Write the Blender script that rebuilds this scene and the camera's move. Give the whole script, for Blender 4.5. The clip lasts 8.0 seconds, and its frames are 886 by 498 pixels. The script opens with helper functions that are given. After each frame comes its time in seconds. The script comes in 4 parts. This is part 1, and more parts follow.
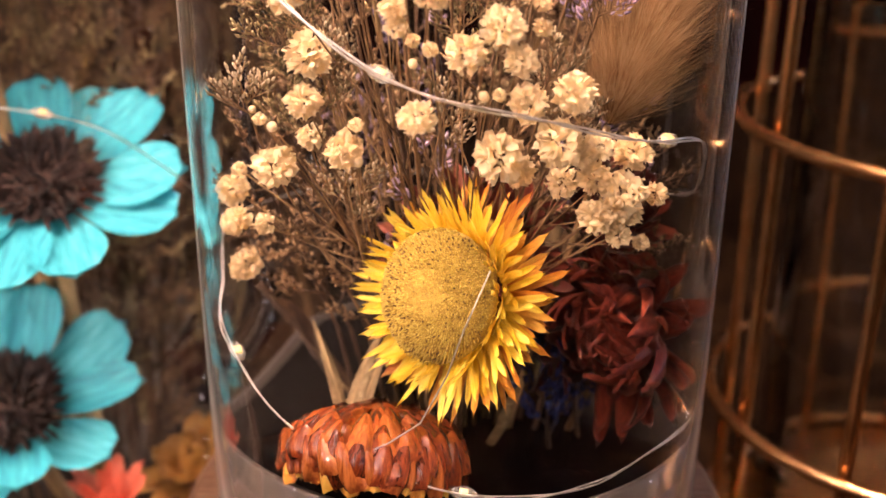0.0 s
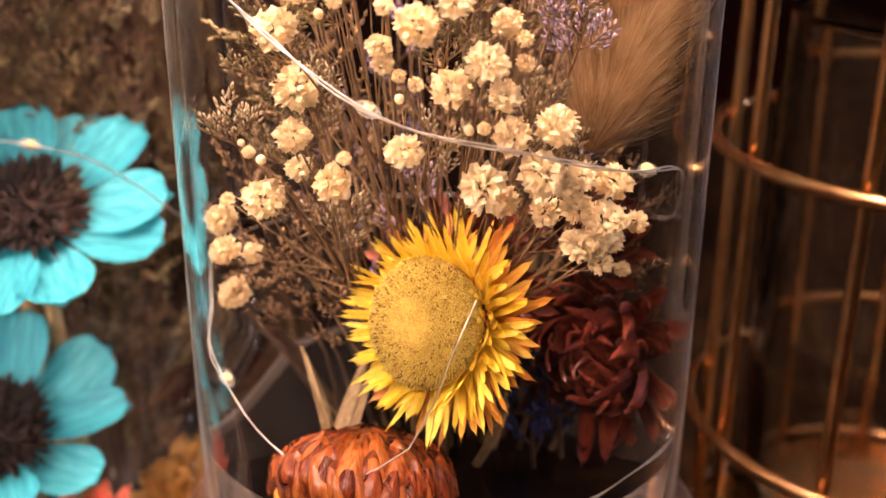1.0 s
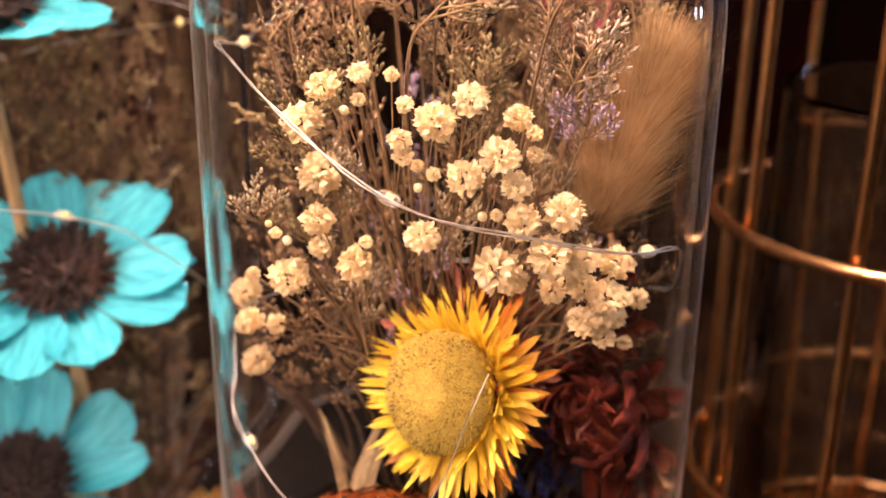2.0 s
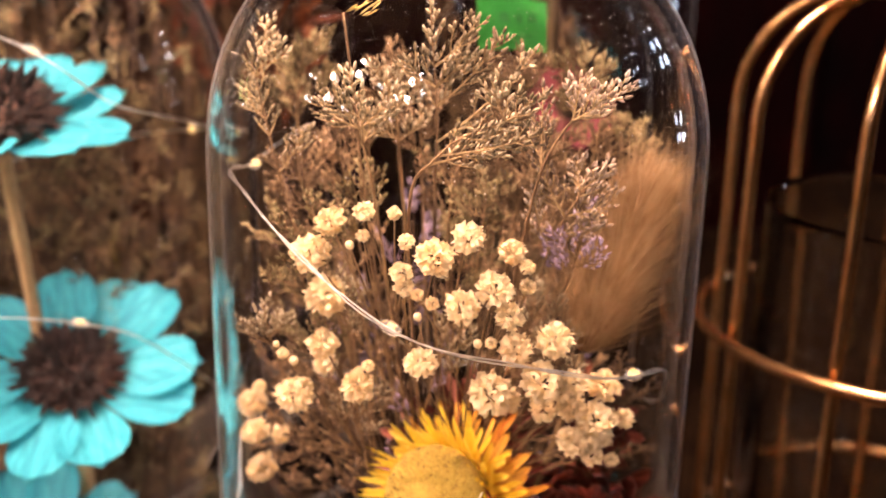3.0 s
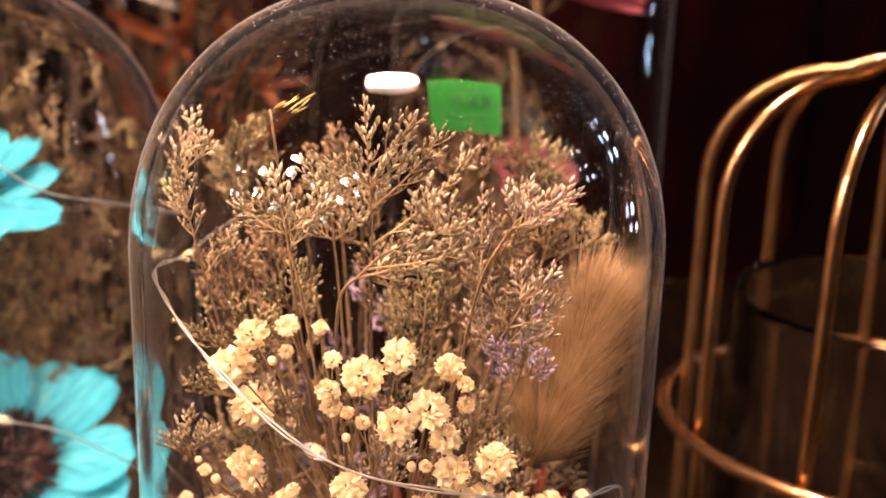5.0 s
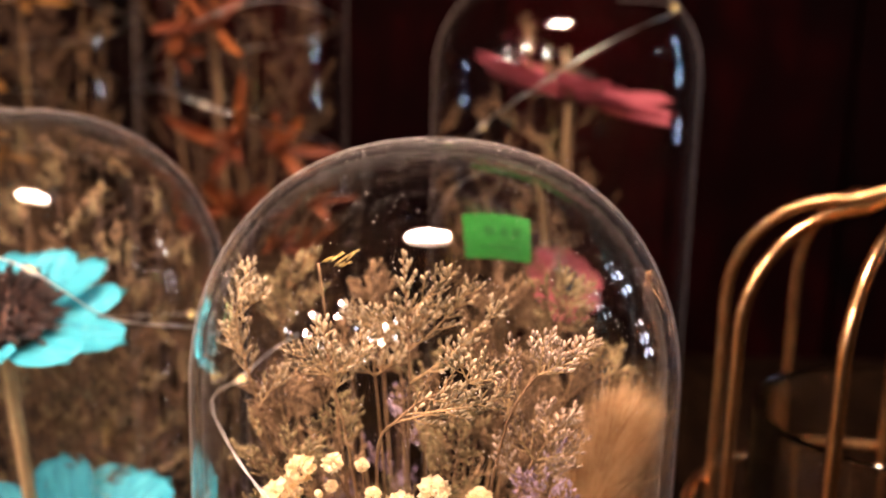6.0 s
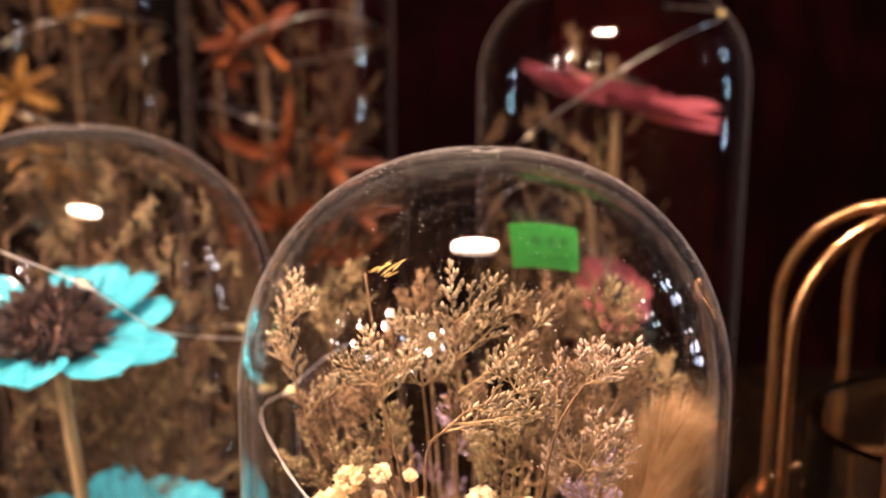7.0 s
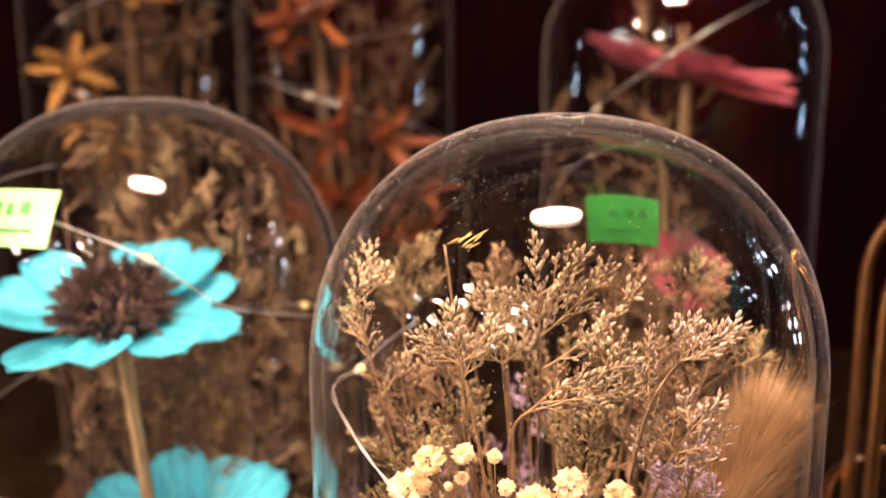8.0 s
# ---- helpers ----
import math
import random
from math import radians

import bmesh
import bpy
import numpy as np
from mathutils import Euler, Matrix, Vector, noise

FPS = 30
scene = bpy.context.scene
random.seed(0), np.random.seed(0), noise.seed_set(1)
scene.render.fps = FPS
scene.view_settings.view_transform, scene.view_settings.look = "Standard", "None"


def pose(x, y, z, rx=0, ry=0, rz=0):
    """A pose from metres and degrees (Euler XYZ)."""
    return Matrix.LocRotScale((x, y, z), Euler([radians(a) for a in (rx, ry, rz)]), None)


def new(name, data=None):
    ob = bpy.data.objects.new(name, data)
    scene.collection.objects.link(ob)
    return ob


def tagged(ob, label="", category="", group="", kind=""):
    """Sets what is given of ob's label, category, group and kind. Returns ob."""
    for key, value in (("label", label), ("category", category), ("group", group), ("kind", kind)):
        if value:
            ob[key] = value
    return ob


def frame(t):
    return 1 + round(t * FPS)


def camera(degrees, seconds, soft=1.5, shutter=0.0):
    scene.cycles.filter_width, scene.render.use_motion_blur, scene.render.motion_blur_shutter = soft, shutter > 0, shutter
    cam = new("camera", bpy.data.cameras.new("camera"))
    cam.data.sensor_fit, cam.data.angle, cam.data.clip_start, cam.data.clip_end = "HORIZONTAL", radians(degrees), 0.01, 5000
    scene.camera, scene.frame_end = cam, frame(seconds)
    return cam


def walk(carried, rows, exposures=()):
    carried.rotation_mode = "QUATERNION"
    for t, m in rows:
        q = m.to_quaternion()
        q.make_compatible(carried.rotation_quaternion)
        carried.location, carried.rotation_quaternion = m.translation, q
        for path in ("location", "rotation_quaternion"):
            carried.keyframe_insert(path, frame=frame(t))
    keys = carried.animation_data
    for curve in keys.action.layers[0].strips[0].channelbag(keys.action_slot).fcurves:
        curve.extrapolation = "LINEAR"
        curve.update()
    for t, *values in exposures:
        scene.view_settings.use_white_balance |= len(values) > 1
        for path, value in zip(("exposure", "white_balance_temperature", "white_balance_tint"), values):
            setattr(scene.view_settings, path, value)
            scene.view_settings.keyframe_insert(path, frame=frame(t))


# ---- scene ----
cam = camera(43.8, 8.0)
cam.data.dof.use_dof = True
cam.data.dof.focus_distance = 0.22
cam.data.dof.aperture_fstop = 12.0
METRES, EYE = 0.14, 0.2
ROWS = [
    (0.0, 0.0, 0.0, 0.0, 0.16, -22.32, -0.38),
    (0.5, -0.0056, -0.001, 0.0021, -0.73, -22.35, -0.08),
    (1.0, -0.0154, -0.0229, 0.0385, -1.22, -21.79, -0.29),
    (1.5, -0.0319, -0.0555, 0.0748, -1.26, -21.15, -0.35),
    (3.0, -0.0459, -0.1693, 0.2764, -1.09, -17.1, -1.27),
    (3.5, -0.0235, -0.1112, 0.2967, -1.25, -16.28, -1.34),
    (4.0, -0.0009, -0.0198, 0.3039, -1.32, -16.19, -1.52),
    (5.5, 0.0524, -0.0317, 0.4439, -0.95, -14.34, -2.05),
    (6.0, 0.0492, -0.1475, 0.5389, 0.8, -12.75, -1.47),
    (6.5, 0.0604, -0.1619, 0.5478, 2.13, -11.89, -0.8),
    (7.0, 0.0534, -0.1445, 0.5338, 3.15, -12.16, -0.34),
    (7.5, 0.02, -0.1081, 0.518, 4.12, -12.49, 0.01),
    (8.0, -0.0132, -0.0701, 0.4935, 5.29, -12.94, 0.21),
]
walk(cam, [(t, pose(METRES * x, METRES * y, EYE + METRES * z, 90 + pitch, roll, yaw)) for t, x, y, z, yaw, pitch, roll in ROWS],
     exposures=((0.0, 0.14), (4.0, 0.1), (5.5, 0.08), (6.5, 0.04), (7.5, 0.14), (8.0, 0.2)))

# ---- light ----
world = bpy.data.worlds.new("world")
scene.world = world
world.use_nodes = True
world.node_tree.nodes["Background"].inputs[0].default_value = (0.5, 0.38, 0.3, 1)
world.node_tree.nodes["Background"].inputs[1].default_value = 0.008
LAMP_STRENGTH, BULB_STRENGTH, COOL_STRENGTH = 350.0, 370.0, 50.0

# ---- materials ----


def tree(name):
    m = bpy.data.materials.new(name)
    m.use_nodes = True
    nodes, links = m.node_tree.nodes, m.node_tree.links
    return m, nodes, links, nodes["Principled BSDF"]


def surface(name, colors, scale=300.0, rough=0.6, metal=0.0, bump=0.2, fine=4.0, translucent=0.0, spread=0.25, stretch=(1, 1, 1), spec=0.5, coat=0.0, detail=4.0):
    """A mottled surface: noise at two scales runs through the colours, each object a little different."""
    m, nodes, links, bsdf = tree(name)
    co = nodes.new("ShaderNodeTexCoord")
    mp = nodes.new("ShaderNodeMapping")
    mp.inputs["Scale"].default_value = stretch
    links.new(co.outputs["Object"], mp.inputs[0])
    big, small = nodes.new("ShaderNodeTexNoise"), nodes.new("ShaderNodeTexNoise")
    for n, s in ((big, scale), (small, scale * fine)):
        n.inputs["Scale"].default_value = s
        n.inputs["Detail"].default_value = detail
        links.new(mp.outputs[0], n.inputs["Vector"])
    mix = nodes.new("ShaderNodeMath")
    mix.operation = "MULTIPLY_ADD"
    links.new(small.outputs["Fac"], mix.inputs[0])
    mix.inputs[1].default_value = 0.5
    half = nodes.new("ShaderNodeMath")
    half.operation = "MULTIPLY_ADD"
    links.new(big.outputs["Fac"], half.inputs[0])
    half.inputs[1].default_value = 0.8
    half.inputs[2].default_value = -0.15
    links.new(half.outputs[0], mix.inputs[2])
    rnd = nodes.new("ShaderNodeObjectInfo")
    isl = nodes.new("ShaderNodeNewGeometry")
    both = nodes.new("ShaderNodeMath")
    both.operation = "ADD"
    links.new(rnd.outputs["Random"], both.inputs[0])
    links.new(isl.outputs["Random Per Island"], both.inputs[1])
    vary = nodes.new("ShaderNodeMath")
    vary.operation = "MULTIPLY_ADD"
    links.new(both.outputs[0], vary.inputs[0])
    vary.inputs[1].default_value = spread
    add = nodes.new("ShaderNodeMath")
    add.operation = "SUBTRACT"
    links.new(mix.outputs[0], vary.inputs[2])
    links.new(vary.outputs[0], add.inputs[0])
    add.inputs[1].default_value = spread
    ramp = nodes.new("ShaderNodeValToRGB")
    while len(ramp.color_ramp.elements) < len(colors):
        ramp.color_ramp.elements.new(0.5)
    for i, c in enumerate(colors):
        ramp.color_ramp.elements[i].position = 0.2 + 0.6 * i / max(1, len(colors) - 1)
        ramp.color_ramp.elements[i].color = (*c, 1)
    links.new(add.outputs[0], ramp.inputs[0])
    links.new(ramp.outputs[0], bsdf.inputs["Base Color"])
    bsdf.inputs["Roughness"].default_value = rough
    bsdf.inputs["Metallic"].default_value = metal
    bsdf.inputs["Specular IOR Level"].default_value = spec
    bsdf.inputs["Coat Weight"].default_value = coat
    if bump:
        b = nodes.new("ShaderNodeBump")
        b.inputs["Strength"].default_value = bump
        b.inputs["Distance"].default_value = 0.3 / scale
        links.new(mix.outputs[0], b.inputs["Height"])
        links.new(b.outputs[0], bsdf.inputs["Normal"])
    if translucent:
        t = nodes.new("ShaderNodeBsdfTranslucent")
        links.new(ramp.outputs[0], t.inputs[0])
        s = nodes.new("ShaderNodeMixShader")
        s.inputs[0].default_value = translucent
        links.new(bsdf.outputs[0], s.inputs[1])
        links.new(t.outputs[0], s.inputs[2])
        links.new(s.outputs[0], nodes["Material Output"].inputs[0])
    return m


def glass(name, tint=(1, 1, 1), rough=0.0, ior=1.46, film=0.0):
    m, nodes, links, bsdf = tree(name)
    bsdf.inputs["Base Color"].default_value = (*tint, 1)
    bsdf.inputs["Transmission Weight"].default_value = 1.0
    bsdf.inputs["Roughness"].default_value = rough
    bsdf.inputs["IOR"].default_value = ior
    if film:
        # dusty film as rough gloss, raised towards the rim to brighten the edges
        f = nodes.new("ShaderNodeBsdfGlossy")
        f.inputs["Roughness"].default_value = 0.5
        f.inputs["Color"].default_value = (0.8, 0.77, 0.73, 1)
        s = nodes.new("ShaderNodeMixShader")
        links.new(facing_power(nodes, links, 9.0, film, 0.0).outputs[0], s.inputs[0])
        links.new(bsdf.outputs[0], s.inputs[1])
        links.new(f.outputs[0], s.inputs[2])
        links.new(s.outputs[0], nodes["Material Output"].inputs[0])
    return m


def facing_power(nodes, links, power, scale, least):
    """Gloss that grows towards the rim of a curved glass wall."""
    w = nodes.new("ShaderNodeLayerWeight")
    w.inputs[0].default_value = 0.5
    p = nodes.new("ShaderNodeMath")
    p.operation = "POWER"
    links.new(w.outputs["Facing"], p.inputs[0])
    p.inputs[1].default_value = power
    q = nodes.new("ShaderNodeMath")
    q.operation = "MULTIPLY_ADD"
    links.new(p.outputs[0], q.inputs[0])
    q.inputs[1].default_value = scale
    q.inputs[2].default_value = least
    return q


def thin_glass(name, tint=(0.96, 0.97, 0.96)):
    """A thin clear wall: light goes straight through, and the gloss grows towards the rim."""
    m, nodes, links, bsdf = tree(name)
    clear = nodes.new("ShaderNodeBsdfTransparent")
    clear.inputs[0].default_value = (*tint, 1)
    shine = nodes.new("ShaderNodeBsdfGlossy")
    shine.inputs["Roughness"].default_value = 0.03
    # warm-tinted rough gloss, puts warm light streaks along the dome rims
    film = nodes.new("ShaderNodeBsdfGlossy")
    film.inputs["Roughness"].default_value = 0.45
    film.inputs["Color"].default_value = (0.8, 0.7, 0.6, 1)
    s = nodes.new("ShaderNodeMixShader")
    links.new(facing_power(nodes, links, 4.5, 0.75, 0.05).outputs[0], s.inputs[0])
    links.new(clear.outputs[0], s.inputs[1])
    links.new(shine.outputs[0], s.inputs[2])
    f = nodes.new("ShaderNodeMixShader")
    links.new(facing_power(nodes, links, 9.0, 0.9, 0.0).outputs[0], f.inputs[0])
    links.new(s.outputs[0], f.inputs[1])
    links.new(film.outputs[0], f.inputs[2])
    links.new(f.outputs[0], nodes["Material Output"].inputs[0])
    return m


def glow(name, color, strength):
    m, nodes, links, bsdf = tree(name)
    bsdf.inputs["Base Color"].default_value = (0.8, 0.8, 0.8, 1)
    bsdf.inputs["Emission Color"].default_value = (*color, 1)
    bsdf.inputs["Emission Strength"].default_value = strength
    return m


GLASS = glass("clear_glass", (0.985, 0.99, 0.985), film=0.85)
CUP_GLASS = glass("cup_glass", (0.93, 0.94, 0.94), 0.01, 1.46)
BALL_GLASS = glass("ball_glass", (0.97, 0.98, 1.0), 0.01)
THIN_GLASS = thin_glass("far_dome_glass")
EPOXY = glass("clear_epoxy", (0.98, 0.97, 0.93), 0.12, 1.5)
EPOXY.node_tree.nodes["Principled BSDF"].inputs["Transmission Weight"].default_value = 0.93
CREAM = surface("cream_petal", [(0.79, 0.59, 0.31), (0.94, 0.785, 0.5), (0.96, 0.88, 0.66)], 500, 0.75, bump=0.3, translucent=0.36, spread=0.2)
BUD = surface("dry_bud", [(0.11, 0.078, 0.038), (0.28, 0.212, 0.12), (0.52, 0.43, 0.285)], 500, 0.8, bump=0.3, translucent=0.12, spread=0.4)
BUD_PINK = surface("dry_pinkish_bud", [(0.13, 0.083, 0.055), (0.3, 0.215, 0.15), (0.53, 0.42, 0.32)], 500, 0.8, bump=0.3, translucent=0.12, spread=0.4)
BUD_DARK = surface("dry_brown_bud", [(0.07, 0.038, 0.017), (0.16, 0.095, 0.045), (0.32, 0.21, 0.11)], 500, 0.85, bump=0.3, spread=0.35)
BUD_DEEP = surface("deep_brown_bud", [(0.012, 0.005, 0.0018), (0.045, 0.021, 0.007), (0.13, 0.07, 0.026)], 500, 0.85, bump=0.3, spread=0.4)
BUD_BLUE = surface("dark_blue_bud", [(0.003, 0.006, 0.04), (0.01, 0.02, 0.12), (0.03, 0.055, 0.24)], 500, 0.8, bump=0.3, spread=0.4)
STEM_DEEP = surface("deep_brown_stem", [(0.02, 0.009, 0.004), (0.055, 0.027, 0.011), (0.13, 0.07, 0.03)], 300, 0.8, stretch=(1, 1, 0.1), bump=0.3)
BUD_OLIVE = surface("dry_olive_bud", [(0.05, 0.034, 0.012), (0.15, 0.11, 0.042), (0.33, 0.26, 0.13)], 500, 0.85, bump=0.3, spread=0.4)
BUD_LILAC = surface("faded_lilac_bud", [(0.16, 0.11, 0.16), (0.3, 0.22, 0.33), (0.5, 0.4, 0.5)], 500, 0.8, bump=0.3, spread=0.35)
STEM = surface("dry_stem", [(0.2, 0.12, 0.05), (0.36, 0.24, 0.11), (0.5, 0.36, 0.18)], 400, 0.75, stretch=(1, 1, 0.1), bump=0.3)
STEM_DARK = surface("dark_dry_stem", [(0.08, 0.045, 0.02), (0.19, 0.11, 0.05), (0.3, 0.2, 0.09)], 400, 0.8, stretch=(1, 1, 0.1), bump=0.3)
YELLOW = surface("yellow_petal", [(0.72, 0.42, 0.02), (0.9, 0.66, 0.05), (0.96, 0.84, 0.2)], 250, 0.45, bump=0.35, translucent=0.3, stretch=(3, 0.5, 1), spread=0.25)
AMBER = surface("amber_petal", [(0.4, 0.1, 0.02), (0.68, 0.3, 0.035), (0.86, 0.55, 0.1)], 250, 0.42, bump=0.35, translucent=0.25, stretch=(3, 0.5, 1), spread=0.35)
RUST = surface("rust_petal", [(0.03, 0.004, 0.002), (0.13, 0.024, 0.006), (0.32, 0.1, 0.024)], 220, 0.14, bump=0.2, translucent=0.04, stretch=(3, 0.5, 1), spread=0.4, spec=0.8, coat=0.6)
WINE = surface("dark_red_petal", [(0.03, 0.005, 0.004), (0.1, 0.015, 0.009), (0.25, 0.055, 0.03)], 220, 0.28, bump=0.25, translucent=0.12, stretch=(3, 0.5, 1), spread=0.3)
PLUM = surface("faded_pink_petal", [(0.3, 0.06, 0.05), (0.5, 0.16, 0.12), (0.62, 0.28, 0.2)], 220, 0.45, bump=0.25, translucent=0.2, stretch=(3, 0.5, 1))
DISC = surface("flower_disc", [(0.13, 0.075, 0.01), (0.29, 0.18, 0.022), (0.44, 0.31, 0.05)], 500, 0.9, bump=0.9, fine=3)
FLORET = surface("floret", [(0.22, 0.125, 0.014), (0.38, 0.25, 0.03), (0.55, 0.41, 0.08)], 300, 0.85, spread=0.6)
FLORET_DARK = surface("dark_floret", [(0.06, 0.028, 0.008), (0.2, 0.11, 0.02)], 300, 0.85, bump=0)
TEAL = surface("teal_petal", [(0.008, 0.17, 0.23), (0.028, 0.35, 0.44), (0.11, 0.58, 0.68)], 60, 0.6, bump=0.3, translucent=0.3, stretch=(8, 0.8, 1), spread=0.22)
PINK = surface("pink_petal", [(0.2, 0.03, 0.05), (0.33, 0.065, 0.09), (0.44, 0.12, 0.15)], 60, 0.7, bump=0.3, translucent=0.25, stretch=(8, 0.8, 1))
ORANGE = surface("orange_petal", [(0.05, 0.009, 0.003), (0.17, 0.037, 0.007), (0.36, 0.12, 0.022)], 60, 0.6, bump=0.3, translucent=0.2, stretch=(8, 0.8, 1))
GOLDEN = surface("golden_leaf", [(0.16, 0.07, 0.015), (0.32, 0.16, 0.035), (0.48, 0.28, 0.07)], 120, 0.6, bump=0.4, translucent=0.2)
CORAL = surface("coral_petal", [(0.5, 0.08, 0.05), (0.7, 0.17, 0.1), (0.75, 0.28, 0.18)], 120, 0.6, bump=0.3, translucent=0.2)
CONE = surface("seed_cone", [(0.007, 0.0035, 0.003), (0.026, 0.011, 0.008), (0.1, 0.045, 0.028)], 500, 0.8, bump=0.4, spread=0.4)
FUZZ = surface("tan_fuzz", [(0.18, 0.09, 0.03), (0.34, 0.2, 0.085), (0.56, 0.39, 0.21)], 200, 0.8, bump=0, translucent=0.4, spread=0.45)
LEAF = surface("dry_leaf", [(0.1, 0.06, 0.025), (0.23, 0.16, 0.075), (0.4, 0.3, 0.16)], 200, 0.7, bump=0.5, translucent=0.15)
GOLD_NEEDLE = surface("shiny_gold_needle", [(0.5, 0.32, 0.08), (0.75, 0.55, 0.18), (0.9, 0.75, 0.35)], 300, 0.3, 0.3, bump=0.1, spread=0.4)
GOLD = surface("gold_metal", [(0.5, 0.24, 0.09), (0.68, 0.38, 0.17), (0.78, 0.48, 0.24)], 120, 0.24, 1.0, bump=0.05, spread=0.1)
SILVER = surface("silver_wire", [(0.75, 0.73, 0.7), (0.88, 0.86, 0.83)], 400, 0.3, 0.95, bump=0.05, spread=0.05)
CHIP = surface("led_chip", [(0.7, 0.56, 0.12), (0.85, 0.74, 0.35)], 900, 0.4, bump=0)
BLACK = surface("black_lacquer", [(0.0006, 0.0005, 0.0007), (0.0014, 0.0012, 0.0015)], 90, 0.06, bump=0.0, spread=0.02, spec=0.3)
DRUM = surface("grey_metal_rim", [(0.06, 0.05, 0.042), (0.1, 0.085, 0.072)], 200, 0.4, 0.4, bump=0.1)
BASE_WOOD = surface("dark_base_wood", [(0.03, 0.016, 0.008), (0.07, 0.035, 0.018), (0.12, 0.06, 0.03)], 60, 0.4, stretch=(0.3, 3, 3), bump=0.2)
TABLE_WOOD = surface("table_wood", [(0.003, 0.0015, 0.0008), (0.008, 0.004, 0.002), (0.026, 0.013, 0.006)], 45, 0.9, stretch=(2.5, 0.5, 1), bump=0.4, fine=5, spec=0.02)
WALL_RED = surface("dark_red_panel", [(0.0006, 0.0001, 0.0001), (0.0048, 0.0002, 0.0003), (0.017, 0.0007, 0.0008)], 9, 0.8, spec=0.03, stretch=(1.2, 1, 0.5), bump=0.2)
ROOM = surface("shop_wall", [(0.008, 0.005, 0.004), (0.016, 0.011, 0.008)], 5, 0.8, bump=0.1)
FLOOR_MAT = surface("floor_boards", [(0.01, 0.006, 0.004), (0.02, 0.013, 0.008)], 6, 0.5, stretch=(4, 0.6, 1), bump=0.2)
GREEN = surface("green_paper", [(0.06, 0.4, 0.075), (0.1, 0.52, 0.12)], 300, 0.75, bump=0.1, translucent=0.5, spread=0.05)
LIME = surface("pale_green_paper", [(0.3, 0.75, 0.22), (0.42, 0.85, 0.32)], 300, 0.75, bump=0.1, spread=0.05)
INK = surface("dark_ink", [(0.04, 0.27, 0.05), (0.05, 0.32, 0.07)], 300, 0.7, bump=0)
DUST = surface("dust", [(0.7, 0.66, 0.6), (0.85, 0.82, 0.78)], 300, 0.9, bump=0)
SHADE = surface("lamp_shade", [(0.05, 0.05, 0.05), (0.08, 0.08, 0.08)], 20, 0.5, bump=0.05)
LAMP = glow("lamp_diffuser", (1.0, 0.655, 0.515), LAMP_STRENGTH)
BULB = glow("warm_bulb", (1.0, 0.67, 0.545), BULB_STRENGTH)
COOL = glow("cool_bulb", (0.62, 0.72, 1.0), COOL_STRENGTH)

# ---- building ----


def buf():
    return [], []


def merge(b, verts, faces):
    k = len(b[0])
    b[0].extend(verts)
    b[1].extend([tuple(i + k for i in f) for f in faces])


def mesh_of(name, b, material, smooth=True):
    me = bpy.data.meshes.new(name)
    me.from_pydata([tuple(v) for v in b[0]], [], b[1])
    if smooth:
        me.polygons.foreach_set("use_smooth", [True] * len(me.polygons))
    me.materials.append(material)
    return me


def part(name, b, material, parent=None, label="", m=None, smooth=True, kind=""):
    """One mesh object, from a buffer or a ready mesh, under its thing or part."""
    me = mesh_of(name, b, material, smooth) if isinstance(b, tuple) else b
    ob = new(name, me)
    ob.parent = parent
    if m is not None:
        ob.matrix_basis = m
    return tagged(ob, label=label, kind=kind)


def thing(name, place, label, category, group="", m=None):
    ob = new(name)
    ob.empty_display_size = 0.01
    ob.matrix_basis = m if m is not None else Matrix.Translation(place)
    return tagged(ob, label, category, group)


def frame_of(n, spin=0.0):
    return Vector(n).to_track_quat("Z", "Y").to_matrix().to_4x4() @ Matrix.Rotation(spin, 4, "Z")


def tube(b, pts, radii, sides=5, closed=False):
    pts = [Vector(p) for p in pts]
    n = len(pts)
    if isinstance(radii, (int, float)):
        radii = [radii] * n
    verts, faces = [], []
    side = None
    for i, p in enumerate(pts):
        if closed:
            d = pts[(i + 1) % n] - pts[i - 1]
        else:
            d = pts[min(i + 1, n - 1)] - pts[max(i - 1, 0)]
        d.normalize()
        if side is None:
            side = d.orthogonal().normalized()
        side = (side - d * side.dot(d)).normalized()
        up = d.cross(side)
        for k in range(sides):
            a = 2 * math.pi * k / sides
            verts.append(p + (side * math.cos(a) + up * math.sin(a)) * radii[i])
    for i in range(n if closed else n - 1):
        for k in range(sides):
            j, l = (i + 1) % n, (k + 1) % sides
            faces.append((i * sides + k, i * sides + l, j * sides + l, j * sides + k))
    if not closed:
        faces += [tuple(range(sides - 1, -1, -1)), tuple(range((n - 1) * sides, n * sides))]
    merge(b, verts, faces)


def spindle(b, p, d, length, r, sides=4):
    d = Vector(d).normalized()
    s = d.orthogonal().normalized()
    u = d.cross(s)
    verts = [p]
    for f, w in ((0.3, 1.0), (0.7, 0.8)):
        for k in range(sides):
            a = 2 * math.pi * (k + f) / sides
            verts.append(p + d * (length * f) + (s * math.cos(a) + u * math.sin(a)) * r * w)
    verts.append(p + d * length)
    faces = []
    for k in range(sides):
        l = (k + 1) % sides
        faces += [(0, 1 + l, 1 + k), (1 + k, 1 + l, 1 + sides + l, 1 + sides + k), (1 + sides + k, 1 + sides + l, 1 + 2 * sides)]
    merge(b, verts, faces)


